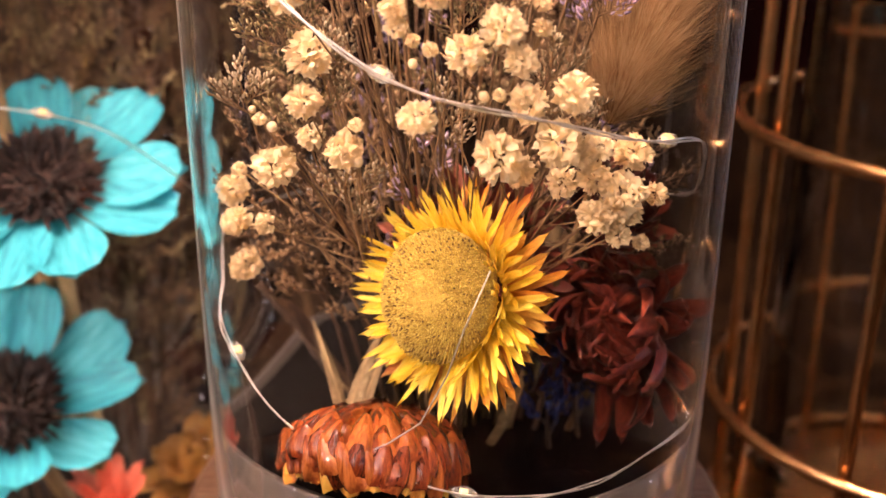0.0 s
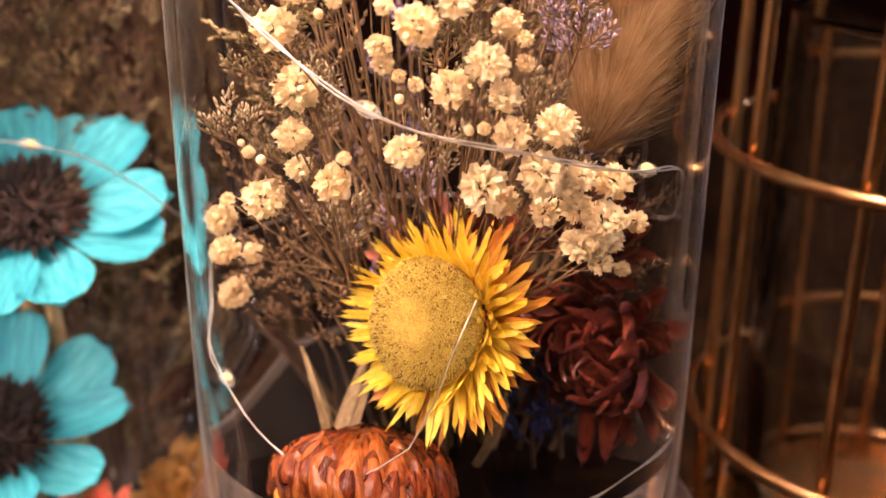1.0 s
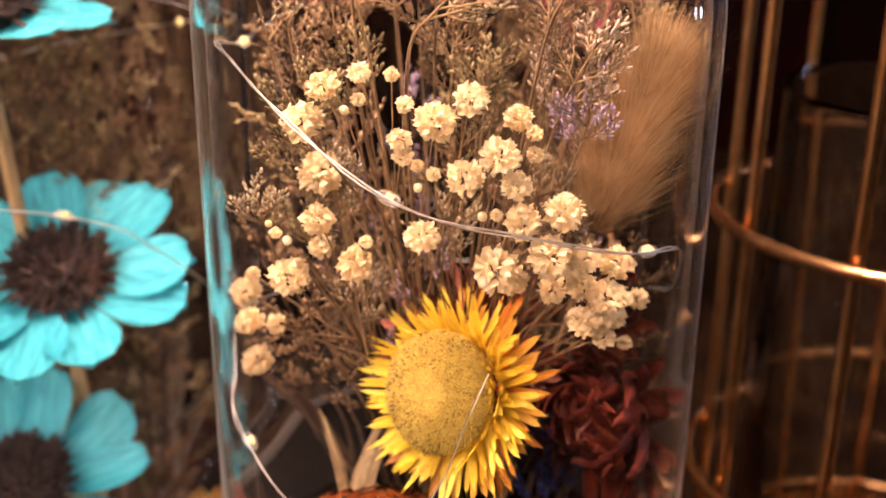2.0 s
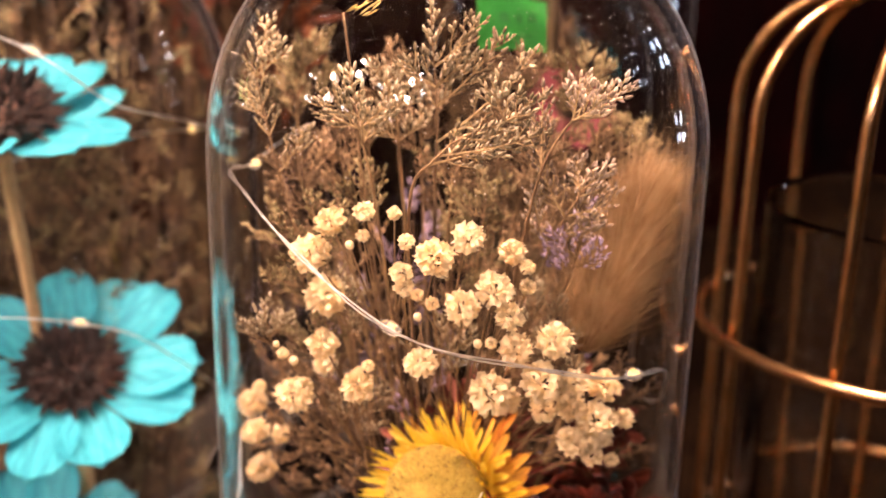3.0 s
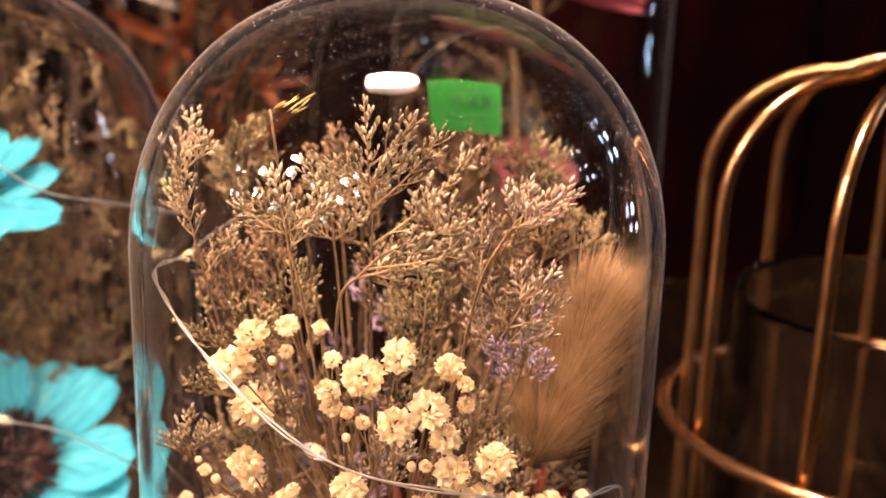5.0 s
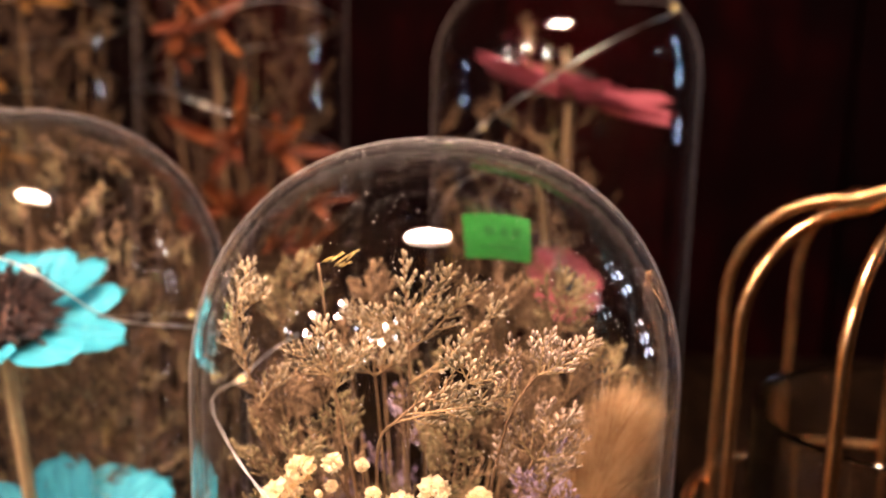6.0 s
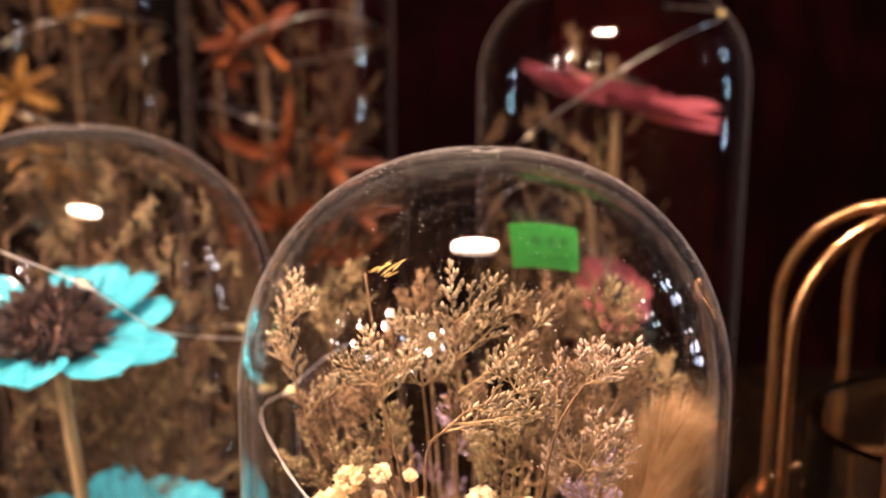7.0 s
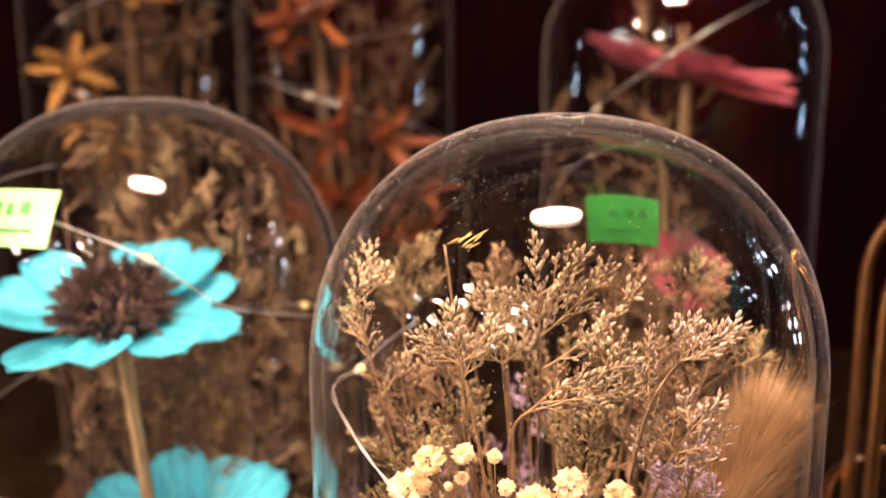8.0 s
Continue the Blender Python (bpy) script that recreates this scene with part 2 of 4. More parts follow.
def ball(b, m, rings=8, sides=12, lump=0.0, rnd=None):
    verts = [m @ Vector((0, 0, -1))]
    for i in range(1, rings):
        a = math.pi * i / rings
        for k in range(sides):
            c = 2 * math.pi * k / sides
            s = 1 + (rnd.uniform(-lump, lump) if rnd else 0)
            verts.append(m @ Vector((math.sin(a) * math.cos(c) * s, math.sin(a) * math.sin(c) * s, -math.cos(a) * s)))
    verts.append(m @ Vector((0, 0, 1)))
    faces = []
    top = len(verts) - 1
    for k in range(sides):
        l = (k + 1) % sides
        faces.append((0, 1 + l, 1 + k))
        faces.append((top, 1 + (rings - 2) * sides + k, 1 + (rings - 2) * sides + l))
        for i in range(rings - 2):
            faces.append((1 + i * sides + k, 1 + i * sides + l, 1 + (i + 1) * sides + l, 1 + (i + 1) * sides + k))
    merge(b, verts, faces)


def lathe(b, profile, sides=64, close=True):
    """Turns (radius, height) pairs about z; a closed profile joins its last ring to its first."""
    verts, faces = [], []
    for r, z in profile:
        for k in range(sides):
            a = 2 * math.pi * k / sides
            verts.append(Vector((r * math.cos(a), r * math.sin(a), z)))
    n = len(profile)
    for i in range(n if close else n - 1):
        for k in range(sides):
            j, l = (i + 1) % n, (k + 1) % sides
            faces.append((i * sides + k, i * sides + l, j * sides + l, j * sides + k))
    merge(b, verts, faces)


def solid(b, profile, sides=64):
    """A turned solid: the profile runs from the axis below to the axis above."""
    lathe(b, profile, sides, close=False)
    k = len(b[0]) - len(profile) * sides
    b[1].append(tuple(range(k + sides - 1, k - 1, -1)))
    b[1].append(tuple(range(len(b[0]) - sides, len(b[0]))))


def box(b, x0, y0, z0, x1, y1, z1, bevel=0.0):
    bm = bmesh.new()
    bmesh.ops.create_cube(bm, size=1.0)
    for v in bm.verts:
        v.co = Vector(((x0 + x1) / 2 + v.co.x * (x1 - x0), (y0 + y1) / 2 + v.co.y * (y1 - y0), (z0 + z1) / 2 + v.co.z * (z1 - z0)))
    if bevel:
        bmesh.ops.bevel(bm, geom=bm.edges[:], offset=bevel, segments=2, affect="EDGES", profile=0.5)
    bm.verts.index_update()
    merge(b, [v.co.copy() for v in bm.verts], [tuple(v.index for v in f.verts) for f in bm.faces])
    bm.free()


def petal(b, m, length, width, shape="lance", curl=0.0, cup=0.0, ruffle=0.0, rnd=None, nu=3, nv=6, roll=0.0):
    """A petal along +y from the origin, face up (+z)."""
    verts, faces = [], []
    for j in range(nv + 1):
        v = j / nv
        if shape == "lance":
            w = (0.55 + 0.62 * v) * max(0.0, 1 - v ** 2.4) ** 0.8 + 0.02
        elif shape == "strap":
            w = (0.62 + 0.4 * v) * max(0.0, 1 - v ** 4) ** 0.7 + 0.05
        elif shape == "oval":
            w = (0.3 + 0.74 * math.sin(math.pi * min(1.0, v * 0.68 + 0.02)) ** 1.5) * max(0.0, 1 - v ** 4.5) ** 0.5 + 0.01
        else:
            w = (0.3 + 0.8 * v) * max(0.0, 1 - v ** 7) ** 0.5 + 0.02
        for i in range(nu + 1):
            u = 2 * i / nu - 1
            r = rnd.uniform(-ruffle, ruffle) if ruffle and rnd else 0.0
            x = u * w * width / 2
            z = curl * length * v * v + cup * width * u * u * w + r * v * width
            y = length * v * (1 - 0.35 * abs(curl) * v) - (0.06 * length * u * u if j == nv else 0) + r * 0.4 * width * v
            verts.append(m @ Vector((x + roll * v * length * 0.2, y, z)))
    for j in range(nv):
        for i in range(nu):
            k = j * (nu + 1) + i
            faces.append((k, k + 1, k + nu + 2, k + nu + 1))
    merge(b, verts, faces)


def curve_pts(p0, p1, p2, n=8):
    p0, p1, p2 = Vector(p0), Vector(p1), Vector(p2)
    return [p0 * (1 - t) ** 2 + p1 * (2 * t * (1 - t)) + p2 * t * t for t in (i / n for i in range(n + 1))]

# ---- the setting ----
TABLE = -0.03


def wall(name, size, material, label):
    b = buf()
    box(b, *size)
    ob = part(name, b, material, label=label, smooth=False)
    return tagged(ob, category="wall", kind="structure")


def setting():
    b = buf()
    box(b, -0.9, 0.02, TABLE - 0.035, 1.0, 0.93, TABLE, 0.004)
    top = part("table_top", b, TABLE_WOOD, label="worn brown wooden display table top", smooth=False)
    tagged(top, category="table", kind="structure")
    for i, (x, y) in enumerate(((-0.85, 0.07), (0.95, 0.07), (-0.85, 0.88), (0.95, 0.88))):
        b = buf()
        box(b, x - 0.03, y - 0.03, -0.78, x + 0.03, y + 0.03, TABLE - 0.035, 0.004)
        part("leg", b, TABLE_WOOD, top, smooth=False)
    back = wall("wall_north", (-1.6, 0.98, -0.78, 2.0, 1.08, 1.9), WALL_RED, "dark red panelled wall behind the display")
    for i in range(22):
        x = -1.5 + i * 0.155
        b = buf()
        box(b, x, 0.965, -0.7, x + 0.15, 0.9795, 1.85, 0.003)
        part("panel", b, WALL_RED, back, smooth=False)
    wall("wall_east", (2.0, -2.2, -0.78, 2.1, 1.08, 1.9), ROOM, "dim brown shop wall")
    wall("wall_west", (-1.7, -2.2, -0.78, -1.6, 1.08, 1.9), ROOM, "dim brown shop wall")
    wall("wall_south", (-1.7, -2.3, -0.78, 2.1, -2.2, 1.9), ROOM, "dim brown shop wall")
    f = wall("floor", (-1.7, -2.3, -0.88, 2.1, 1.08, -0.78), FLOOR_MAT, "dark wooden shop floor")
    f["category"] = "floor"
    c = wall("ceiling", (-1.7, -2.3, 1.9, 2.1, 1.08, 2.0), ROOM, "dim plain shop ceiling")
    c["category"] = "ceiling"


setting()


def pendant_lamp(x, y, z, r, flat):
    t = thing("pendant_lamp", (x, y, z), "oval pendant lamp with a glowing warm diffuser", "lamp")
    t.scale = (1.0, flat, 1.0)
    b = buf()
    solid(b, [(0.001, 0.0), (r * 0.97, 0.0), (r, 0.004), (r * 0.97, 0.008), (0.001, 0.008)])
    part("diffuser", b, LAMP, t, "glowing warm white diffuser")
    b = buf()
    lathe(b, [(r * 1.01, 0.0), (r * 1.04, 0.0), (r * 1.04, 0.03), (r * 0.4, 0.06), (0.015, 0.07), (0.012, 0.066), (r * 0.4, 0.056), (r * 1.01, 0.028)])
    part("shade", b, SHADE, t, "dark metal shade")
    b = buf()
    tube(b, [(0, 0, 0.066), (0, 0, 1.9 - z)], 0.004, 8)
    part("cord", b, SHADE, t)


def hanging_bulb(p, r, material, words):
    p = Vector(p)
    t = thing("hanging_bulb", p, words, "lamp", "hanging bulbs in the shop")
    b = buf()
    ball(b, Matrix.Diagonal((r, r, r * 1.15, 1)), 10, 16)
    part("bulb", b, material, t)
    b = buf()
    solid(b, [(0.001, r * 1.05), (r * 0.5, r * 1.05), (r * 0.5, r * 1.9), (0.001, r * 2.0)], 12)
    part("socket", b, SHADE, t)
    b = buf()
    tube(b, [(0, 0, r * 1.9), (0, 0, 1.9 - p.z)], 0.003, 6)
    part("cord", b, SHADE, t)


pendant_lamp(-0.03, 0.155, 0.70, 0.078, 0.52)
for x, y, z, r in ((-0.79, -0.359, 0.942, 0.031), (-0.83, -0.418, 0.844, 0.032), (-0.992, -0.238, 0.766, 0.026), (-1.042, -0.288, 0.615, 0.028), (-1.096, -0.035, 0.7, 0.016),
                   (-1.14, -0.089, 0.551, 0.019), (-0.956, -0.461, 0.57, 0.018), (-0.442, -0.701, 0.88, 0.027), (-0.353, -0.698, 0.935, 0.02), (-0.481, -0.771, 0.742, 0.028),
                   (-0.352, -0.786, 0.809, 0.02), (-0.578, -0.713, 0.75, 0.016), (-0.69, -0.593, 0.809, 0.016)):
    hanging_bulb((x, y, z), r, BULB if r > 0.025 else COOL, "round warm white bulb hanging from the ceiling" if r > 0.025 else "small cool white bulb hanging from the ceiling")
for x, y, z, r in ((0.84, 0.623, 0.54, 0.02), (0.866, 0.632, 0.455, 0.022), (0.806, 0.629, 0.608, 0.009), (0.884, 0.278, 0.642, 0.011), (0.921, 0.275, 0.561, 0.011), (0.944, 0.299, 0.494, 0.014),
                   (0.915, 0.596, 0.296, 0.014), (0.914, 0.611, 0.219, 0.02), (0.906, 0.627, 0.147, 0.016), (-0.618, -0.776, 0.57, 0.014)):
    hanging_bulb((x, y, z), r, COOL, "small cool white bulb hanging from the ceiling")

# ---- glass domes ----


def dome(x, y, z0, zc, r, rise, base_z, plate_z, words, wall_t=0.0024, material=None):
    """A glass cloche with a turned wooden base; the glass and base are separate things."""
    base = thing("dome_base", (x, y, base_z), "dark turned wooden base under a glass dome", "base", "dome bases")
    b = buf()
    h = z0 - base_z
    solid(b, [(0.001, 0.0), (r + 0.007, 0.0), (r + 0.009, 0.002), (r + 0.009, h - 0.003), (r + 0.006, h), (0.001, h)], 72)
    part("body", b, BASE_WOOD, base)
    b = buf()
    p = plate_z - base_z
    lathe(b, [(r - 0.0055, h + 0.0005), (r - 0.0055, p - 0.001), (r - 0.006, p), (r - 0.008, p), (r - 0.008, h + 0.0005)], 72)
    part("rim", b, DRUM, base, "grey metal rim")
    b = buf()
    solid(b, [(0.001, h + 0.0005), (r - 0.0083, h + 0.0005), (r - 0.0083, p - 0.0015), (0.001, p - 0.0015)], 72)
    part("plate", b, BLACK, base, "glossy black plate")
    g = buf()
    outer = [(r, 0.001), (r, zc - z0)] if zc - z0 < 0.05 else [(r, 0.001), (r, (zc - z0) * 0.5), (r, zc - z0)]
    n = 26
    prof = list(outer)
    for i in range(1, n):
        a = math.pi / 2 * i / n
        prof.append((r * math.cos(a) ** 0.91, zc - z0 + rise * math.sin(a) ** 0.91))
    prof.append((0.0004, zc - z0 + rise))
    ri, rise_i = r - wall_t, rise - wall_t
    inner = [(0.0004, zc - z0 + rise_i)]
    for i in range(n - 1, 0, -1):
        a = math.pi / 2 * i / n
        inner.append((ri * math.cos(a) ** 0.91, zc - z0 + rise_i * math.sin(a) ** 0.91))
    inner += [(ri, zc - z0), (ri, (zc - z0) * 0.5), (ri, 0.001), (ri + wall_t * 0.3, 0.0002), (r - wall_t * 0.3, 0.0002)]
    if material:
        lathe(g, [(r - 0.001, 0.0004)] + prof, 96, close=False)
    else:
        lathe(g, prof + inner, 128)
    ob = part("glass_dome", g, material or GLASS, m=Matrix.Translation((x, y, z0)))
    ob.visible_shadow = False
    return tagged(ob, words, "glass dome", "glass domes on the table")


MX, MY, MZ, MR = 0.0035, 0.2484, 0.1793, 0.0617
PLATE = 0.062
dome(MX, MY, 0.03, MZ, MR, 0.0626, TABLE, PLATE, "clear glass dome over a dried flower arrangement", 0.003)
LX, LY, LZ = -0.1262, 0.3154, 0.1772
dome(LX, LY, -0.018, LZ, 0.0612, 0.062, TABLE, -0.008, "clear glass dome over teal wooden flowers")
PX, PY = 0.055, 0.47
dome(PX, PY, -0.012, 0.243, 0.0585, 0.05, TABLE, 0.0, "tall clear glass dome over pink flowers", material=THIN_GLASS)
EX, FX, EY = -0.2245, -0.109, 0.58
dome(EX, EY, -0.012, 0.30, 0.0585, 0.06, TABLE, 0.0, "tall clear glass dome over brown dried grasses", material=THIN_GLASS)
dome(FX, EY, -0.012, 0.30, 0.0565, 0.06, TABLE, 0.0, "tall clear glass dome over orange dried flowers", material=THIN_GLASS)

# ---- dried sprays ----


def spray(rnd, place, tip, bud, stem, size=1.0, branches=9, density=1.0, start=0.42, reach=0.34, words="dry beige statice spray with tiny closed buds", bend=None, spread=1.0, group="dried sprays", bound=None):
    """A dried statice spray: a wiry stem with side branches set with rows of small pointed buds."""
    place = Vector(place)
    tip = place.lerp(Vector(tip), 0.95)
    t = thing("dried_spray", place, words, "dried flower", group)
    v = tip - place
    ctrl = v * 0.5 + (Vector(bend) if bend else Vector((rnd.uniform(-1, 1), rnd.uniform(-1, 1), 0)) * 0.006)
    main = curve_pts((0, 0, 0), ctrl, v, 10)
    b = buf()
    tube(b, main, [0.0007 * size * (1 - 0.65 * i / 10) for i in range(11)], 5)
    part("stem", b, stem, t)
    total = v.length

    def keep(p):
        if bound is None:
            return p
        q = place + p
        cx, cy, rr, top = bound
        dx, dy = q.x - cx, q.y - cy
        h = max(0.0, q.z - top)
        lim = math.sqrt(max(1e-6, rr * rr - h * h))
        k = math.hypot(dx, dy)
        if k > lim:
            q.x, q.y = cx + dx * lim / k, cy + dy * lim / k
        return q - place

    for i in range(branches + 1):
        f = start + (1 - start) * i / branches
        k = min(9, int(f * 10))
        p = main[k].lerp(main[k + 1], f * 10 - k)
        d = (main[k + 1] - main[k]).normalized()
        side = d.orthogonal().normalized()
        side = Matrix.Rotation(i * 2.4 + rnd.uniform(-0.5, 0.5), 3, d) @ side
        ln = total * reach * (1.05 - 0.6 * (f - start) / (1 - start)) * rnd.uniform(0.7, 1.15)
        last = i == branches
        if last:
            side, ln = side * 0.1, total * reach * 0.42
        end = keep(p + (d * 0.8 + side * 0.75 * spread).normalized() * ln)
        mid = p + (d * 0.25 + side * 0.6 * spread) * ln * 0.5
        pts = curve_pts(p, mid, end, 5)
        bb, sb = buf(), buf()
        tube(sb, pts, [0.00042 * size * (1 - 0.08 * j) for j in range(6)], 4)
        twigs = [(pts, 0.35)]
        for j in range(2, 5):
            for s in (-1, 1):
                if rnd.random() < 0.8:
                    e = (pts[j + 1] - pts[j]).normalized()
                    o = e.cross(side if side.length > 0.5 else e.orthogonal()).normalized()
                    o = Matrix.Rotation(rnd.uniform(-0.9, 0.9), 3, e) @ o
                    q = keep(pts[j] + (e * 0.8 + o * s * 0.7).normalized() * ln * rnd.uniform(0.2, 0.42))
                    tw = curve_pts(pts[j], pts[j] + (e * 0.3 + o * s * 0.5) * ln * 0.15, q, 3)
                    tube(sb, tw, 0.00028 * size, 3)
                    twigs.append((tw, 0.15))
        for tw, lead in twigs:
            length = sum((tw[j + 1] - tw[j]).length for j in range(len(tw) - 1))
            count = max(3, int(length / (0.00115 * size) * density * (1 - lead)))
            for c in range(count):
                g = lead + (1 - lead) * c / max(1, count - 1)
                x = g * (len(tw) - 1)
                j = min(len(tw) - 2, int(x))
                q = tw[j].lerp(tw[j + 1], x - j)
                e = (tw[j + 1] - tw[j]).normalized()
                o = e.orthogonal().normalized()
                o = Matrix.Rotation(c * 2.7 + rnd.uniform(-0.4, 0.4), 3, e) @ o
                bl = rnd.uniform(0.0018, 0.0029) * size
                spindle(bb, q, e * 0.85 + o * rnd.uniform(0.25, 0.75) + Vector((0, 0, 0.15)), bl, bl * rnd.uniform(0.2, 0.26))
        branch = part("branch", sb, stem, t, kind="stuff")
        part("buds", bb, bud, branch, kind="stuff")
    return t


rnd = random.Random(7)
MAIN_BOUND = (MX, MY, MR - 0.0045, MZ)


def smooth_line(pts, n=5):
    """A curve that passes through all its points."""
    pts = [Vector(p) for p in pts]
    ends = [pts[0] * 2 - pts[1]] + pts + [pts[-1] * 2 - pts[-2]]
    out = []
    for i in range(1, len(ends) - 2):
        a, b, c, d = ends[i - 1:i + 3]
        for j in range(n):
            t = j / n
            out.append(0.5 * (2 * b + (c - a) * t + (2 * a - 5 * b + 4 * c - d) * t * t + (3 * b - a - 3 * c + d) * t ** 3))
    return out + [pts[-1]]


def comb(b, rnd, tw, size, lead, pitch=0.00105):
    """Pairs of pointed buds along the outer part of a twig, one at its end."""
    length = sum((tw[j + 1] - tw[j]).length for j in range(len(tw) - 1))
    count = max(2, int(length * (1 - lead) / (pitch * size)))
    for c in range(count + 1):
        x = (lead + (1 - lead) * c / count) * (len(tw) - 1)
        j = min(len(tw) - 2, int(x))
        q = tw[j].lerp(tw[j + 1], x - j)
        e = (tw[j + 1] - tw[j]).normalized()
        o = Vector((e.z, rnd.uniform(-0.7, 0.7), -e.x)).normalized() * (1 if c % 2 else -1)
        if o.z < -0.2 and rnd.random() < 0.45:
            o = -o
        bl = rnd.uniform(0.0014, 0.0025) * size
        d = e * 0.9 + (o * rnd.uniform(0.35, 0.75) if c < count else Vector()) + Vector((0, 0, 0.2))
        spindle(b, q, d, bl, bl * rnd.uniform(0.17, 0.24))


def plume(rnd, foot, line, tips, bud, stem, size=1.0, words="dry beige statice plume with rows of tiny pointed buds", pitch=0.00105, twig=0.0058):
    """A statice plume: a stem through the points of line, and a branch with side twigs to each tip (across, up)."""
    foot = Vector(foot)
    t = thing("statice_plume", foot, words, "dried flower", "statice plumes")
    main = smooth_line([Vector((0, 0, 0))] + [Vector(p) - foot for p in line], 6)
    n = len(main) - 1
    b = buf()
    tube(b, main, [0.00048 * size * (1 - 0.6 * i / n) for i in range(n + 1)], 6)
    part("stem", b, STEM_DARK, t)
    depth = main[-1].y
    ends = [(main[-7:], main[-1])]
    for x, z in tips:
        tip = Vector((x - foot.x, depth + rnd.uniform(-0.006, 0.006), z - foot.z))
        want = tip.z - max(0.006, 0.9 * abs(tip.x - main[-1].x))
        k = min(range(4, n), key=lambda i: abs(main[i].z - want) + 0.3 * abs(main[i].x - tip.x))
        p = main[k]
        ends.append((curve_pts(p, p.lerp(tip, 0.5) + Vector(((tip.x - p.x) * 0.12, 0, -0.0012)), tip, 6), tip))
    for i, (pts, tip) in enumerate(ends):
        sb, bb = buf(), buf()
        tube(sb, pts, [0.00028 * size * (1 - 0.09 * j) for j in range(len(pts))], 5)
        comb(bb, rnd, pts, size, 0.5, pitch)
        for j in range(1, len(pts) - 1):
            e = (pts[j + 1] - pts[j]).normalized()
            for s in ((1, -1) if rnd.random() < 0.6 else (rnd.choice((1, -1)),)):
                o = Vector((e.z, rnd.uniform(-0.9, 0.9), -e.x)).normalized() * s
                ln = twig * size * rnd.uniform(0.6, 1.15) * (1.15 - 0.1 * j)
                q = pts[j] + (e * 0.85 + o * 0.62 + Vector((0, 0, 0.15))).normalized() * ln
                tw = curve_pts(pts[j], pts[j].lerp(q, 0.5) + o * ln * 0.1, q, 4)
                tube(sb, tw, 0.00018 * size, 4)
                comb(bb, rnd, tw, size, 0.3, pitch)
        branch = part("branch", sb, stem, t, kind="stuff")
        part("buds", bb, bud, branch, kind="stuff")
    return t


def foot_at(x, y):
    return (MX + (x - MX) * 0.3, 0.25 + (y - 0.23) * 0.3, PLATE - 0.002)


# front plumes
plume(rnd, foot_at(-0.002, 0.222), [(-0.002, 0.226, 0.165), (-0.002, 0.222, 0.192), (-0.004, 0.222, 0.2185)], [(0.006, 0.2155), (0.0185, 0.2095), (0.012, 0.2125), (-0.009, 0.2075), (0.004, 0.2085)], BUD, STEM)
plume(rnd, foot_at(-0.007, 0.21), [(-0.008, 0.206, 0.168), (-0.002, 0.196, 0.191), (0.014, 0.196, 0.1995)], [(0.008, 0.2065), (0.0155, 0.2035), (0.019, 0.1965), (0.0125, 0.195)], BUD, STEM)
plume(rnd, foot_at(0.018, 0.212), [(0.017, 0.214, 0.165), (0.024, 0.207, 0.194), (0.0375, 0.207, 0.204)], [(0.027, 0.2055), (0.020, 0.2025), (0.031, 0.2015)], BUD_PINK, STEM)
plume(rnd, foot_at(-0.034, 0.23), [(-0.0335, 0.230, 0.160), (-0.039, 0.226, 0.185), (-0.043, 0.226, 0.205)], [(-0.040, 0.2135), (-0.037, 0.2085), (-0.0325, 0.1895), (-0.0455, 0.198)], BUD, STEM, 0.95)
plume(rnd, foot_at(-0.015, 0.215), [(-0.014, 0.218, 0.165), (-0.018, 0.212, 0.190), (-0.021, 0.212, 0.2055)], [(-0.0275, 0.1985), (-0.016, 0.1965), (-0.0245, 0.2015), (-0.0115, 0.2015)], BUD, STEM)
plume(rnd, foot_at(0.026, 0.222), [(0.022, 0.226, 0.150), (0.028, 0.214, 0.176), (0.036, 0.214, 0.186)], [(0.029, 0.186), (0.0375, 0.1805), (0.020, 0.1875), (0.035, 0.172), (0.019, 0.180)], BUD_PINK, STEM, 0.9)
plume(rnd, foot_at(0.030, 0.222), [(0.026, 0.228, 0.140), (0.030, 0.220, 0.160), (0.033, 0.219, 0.176)], [(0.024, 0.170), (0.036, 0.166), (0.026, 0.164)], BUD_LILAC, STEM_DARK, 0.85, "faded lilac statice plume")
plume(rnd, foot_at(-0.036, 0.222), [(-0.034, 0.228, 0.120), (-0.039, 0.219, 0.140), (-0.041, 0.218, 0.151)], [(-0.044, 0.147), (-0.036, 0.1475)], BUD, STEM_DARK, 0.8)
plume(rnd, foot_at(-0.012, 0.235), [(-0.009, 0.236, 0.165), (-0.011, 0.232, 0.189), (-0.012, 0.232, 0.203)], [(-0.006, 0.201), (-0.017, 0.2045), (-0.005, 0.193), (-0.017, 0.193)], BUD, STEM, 0.9)
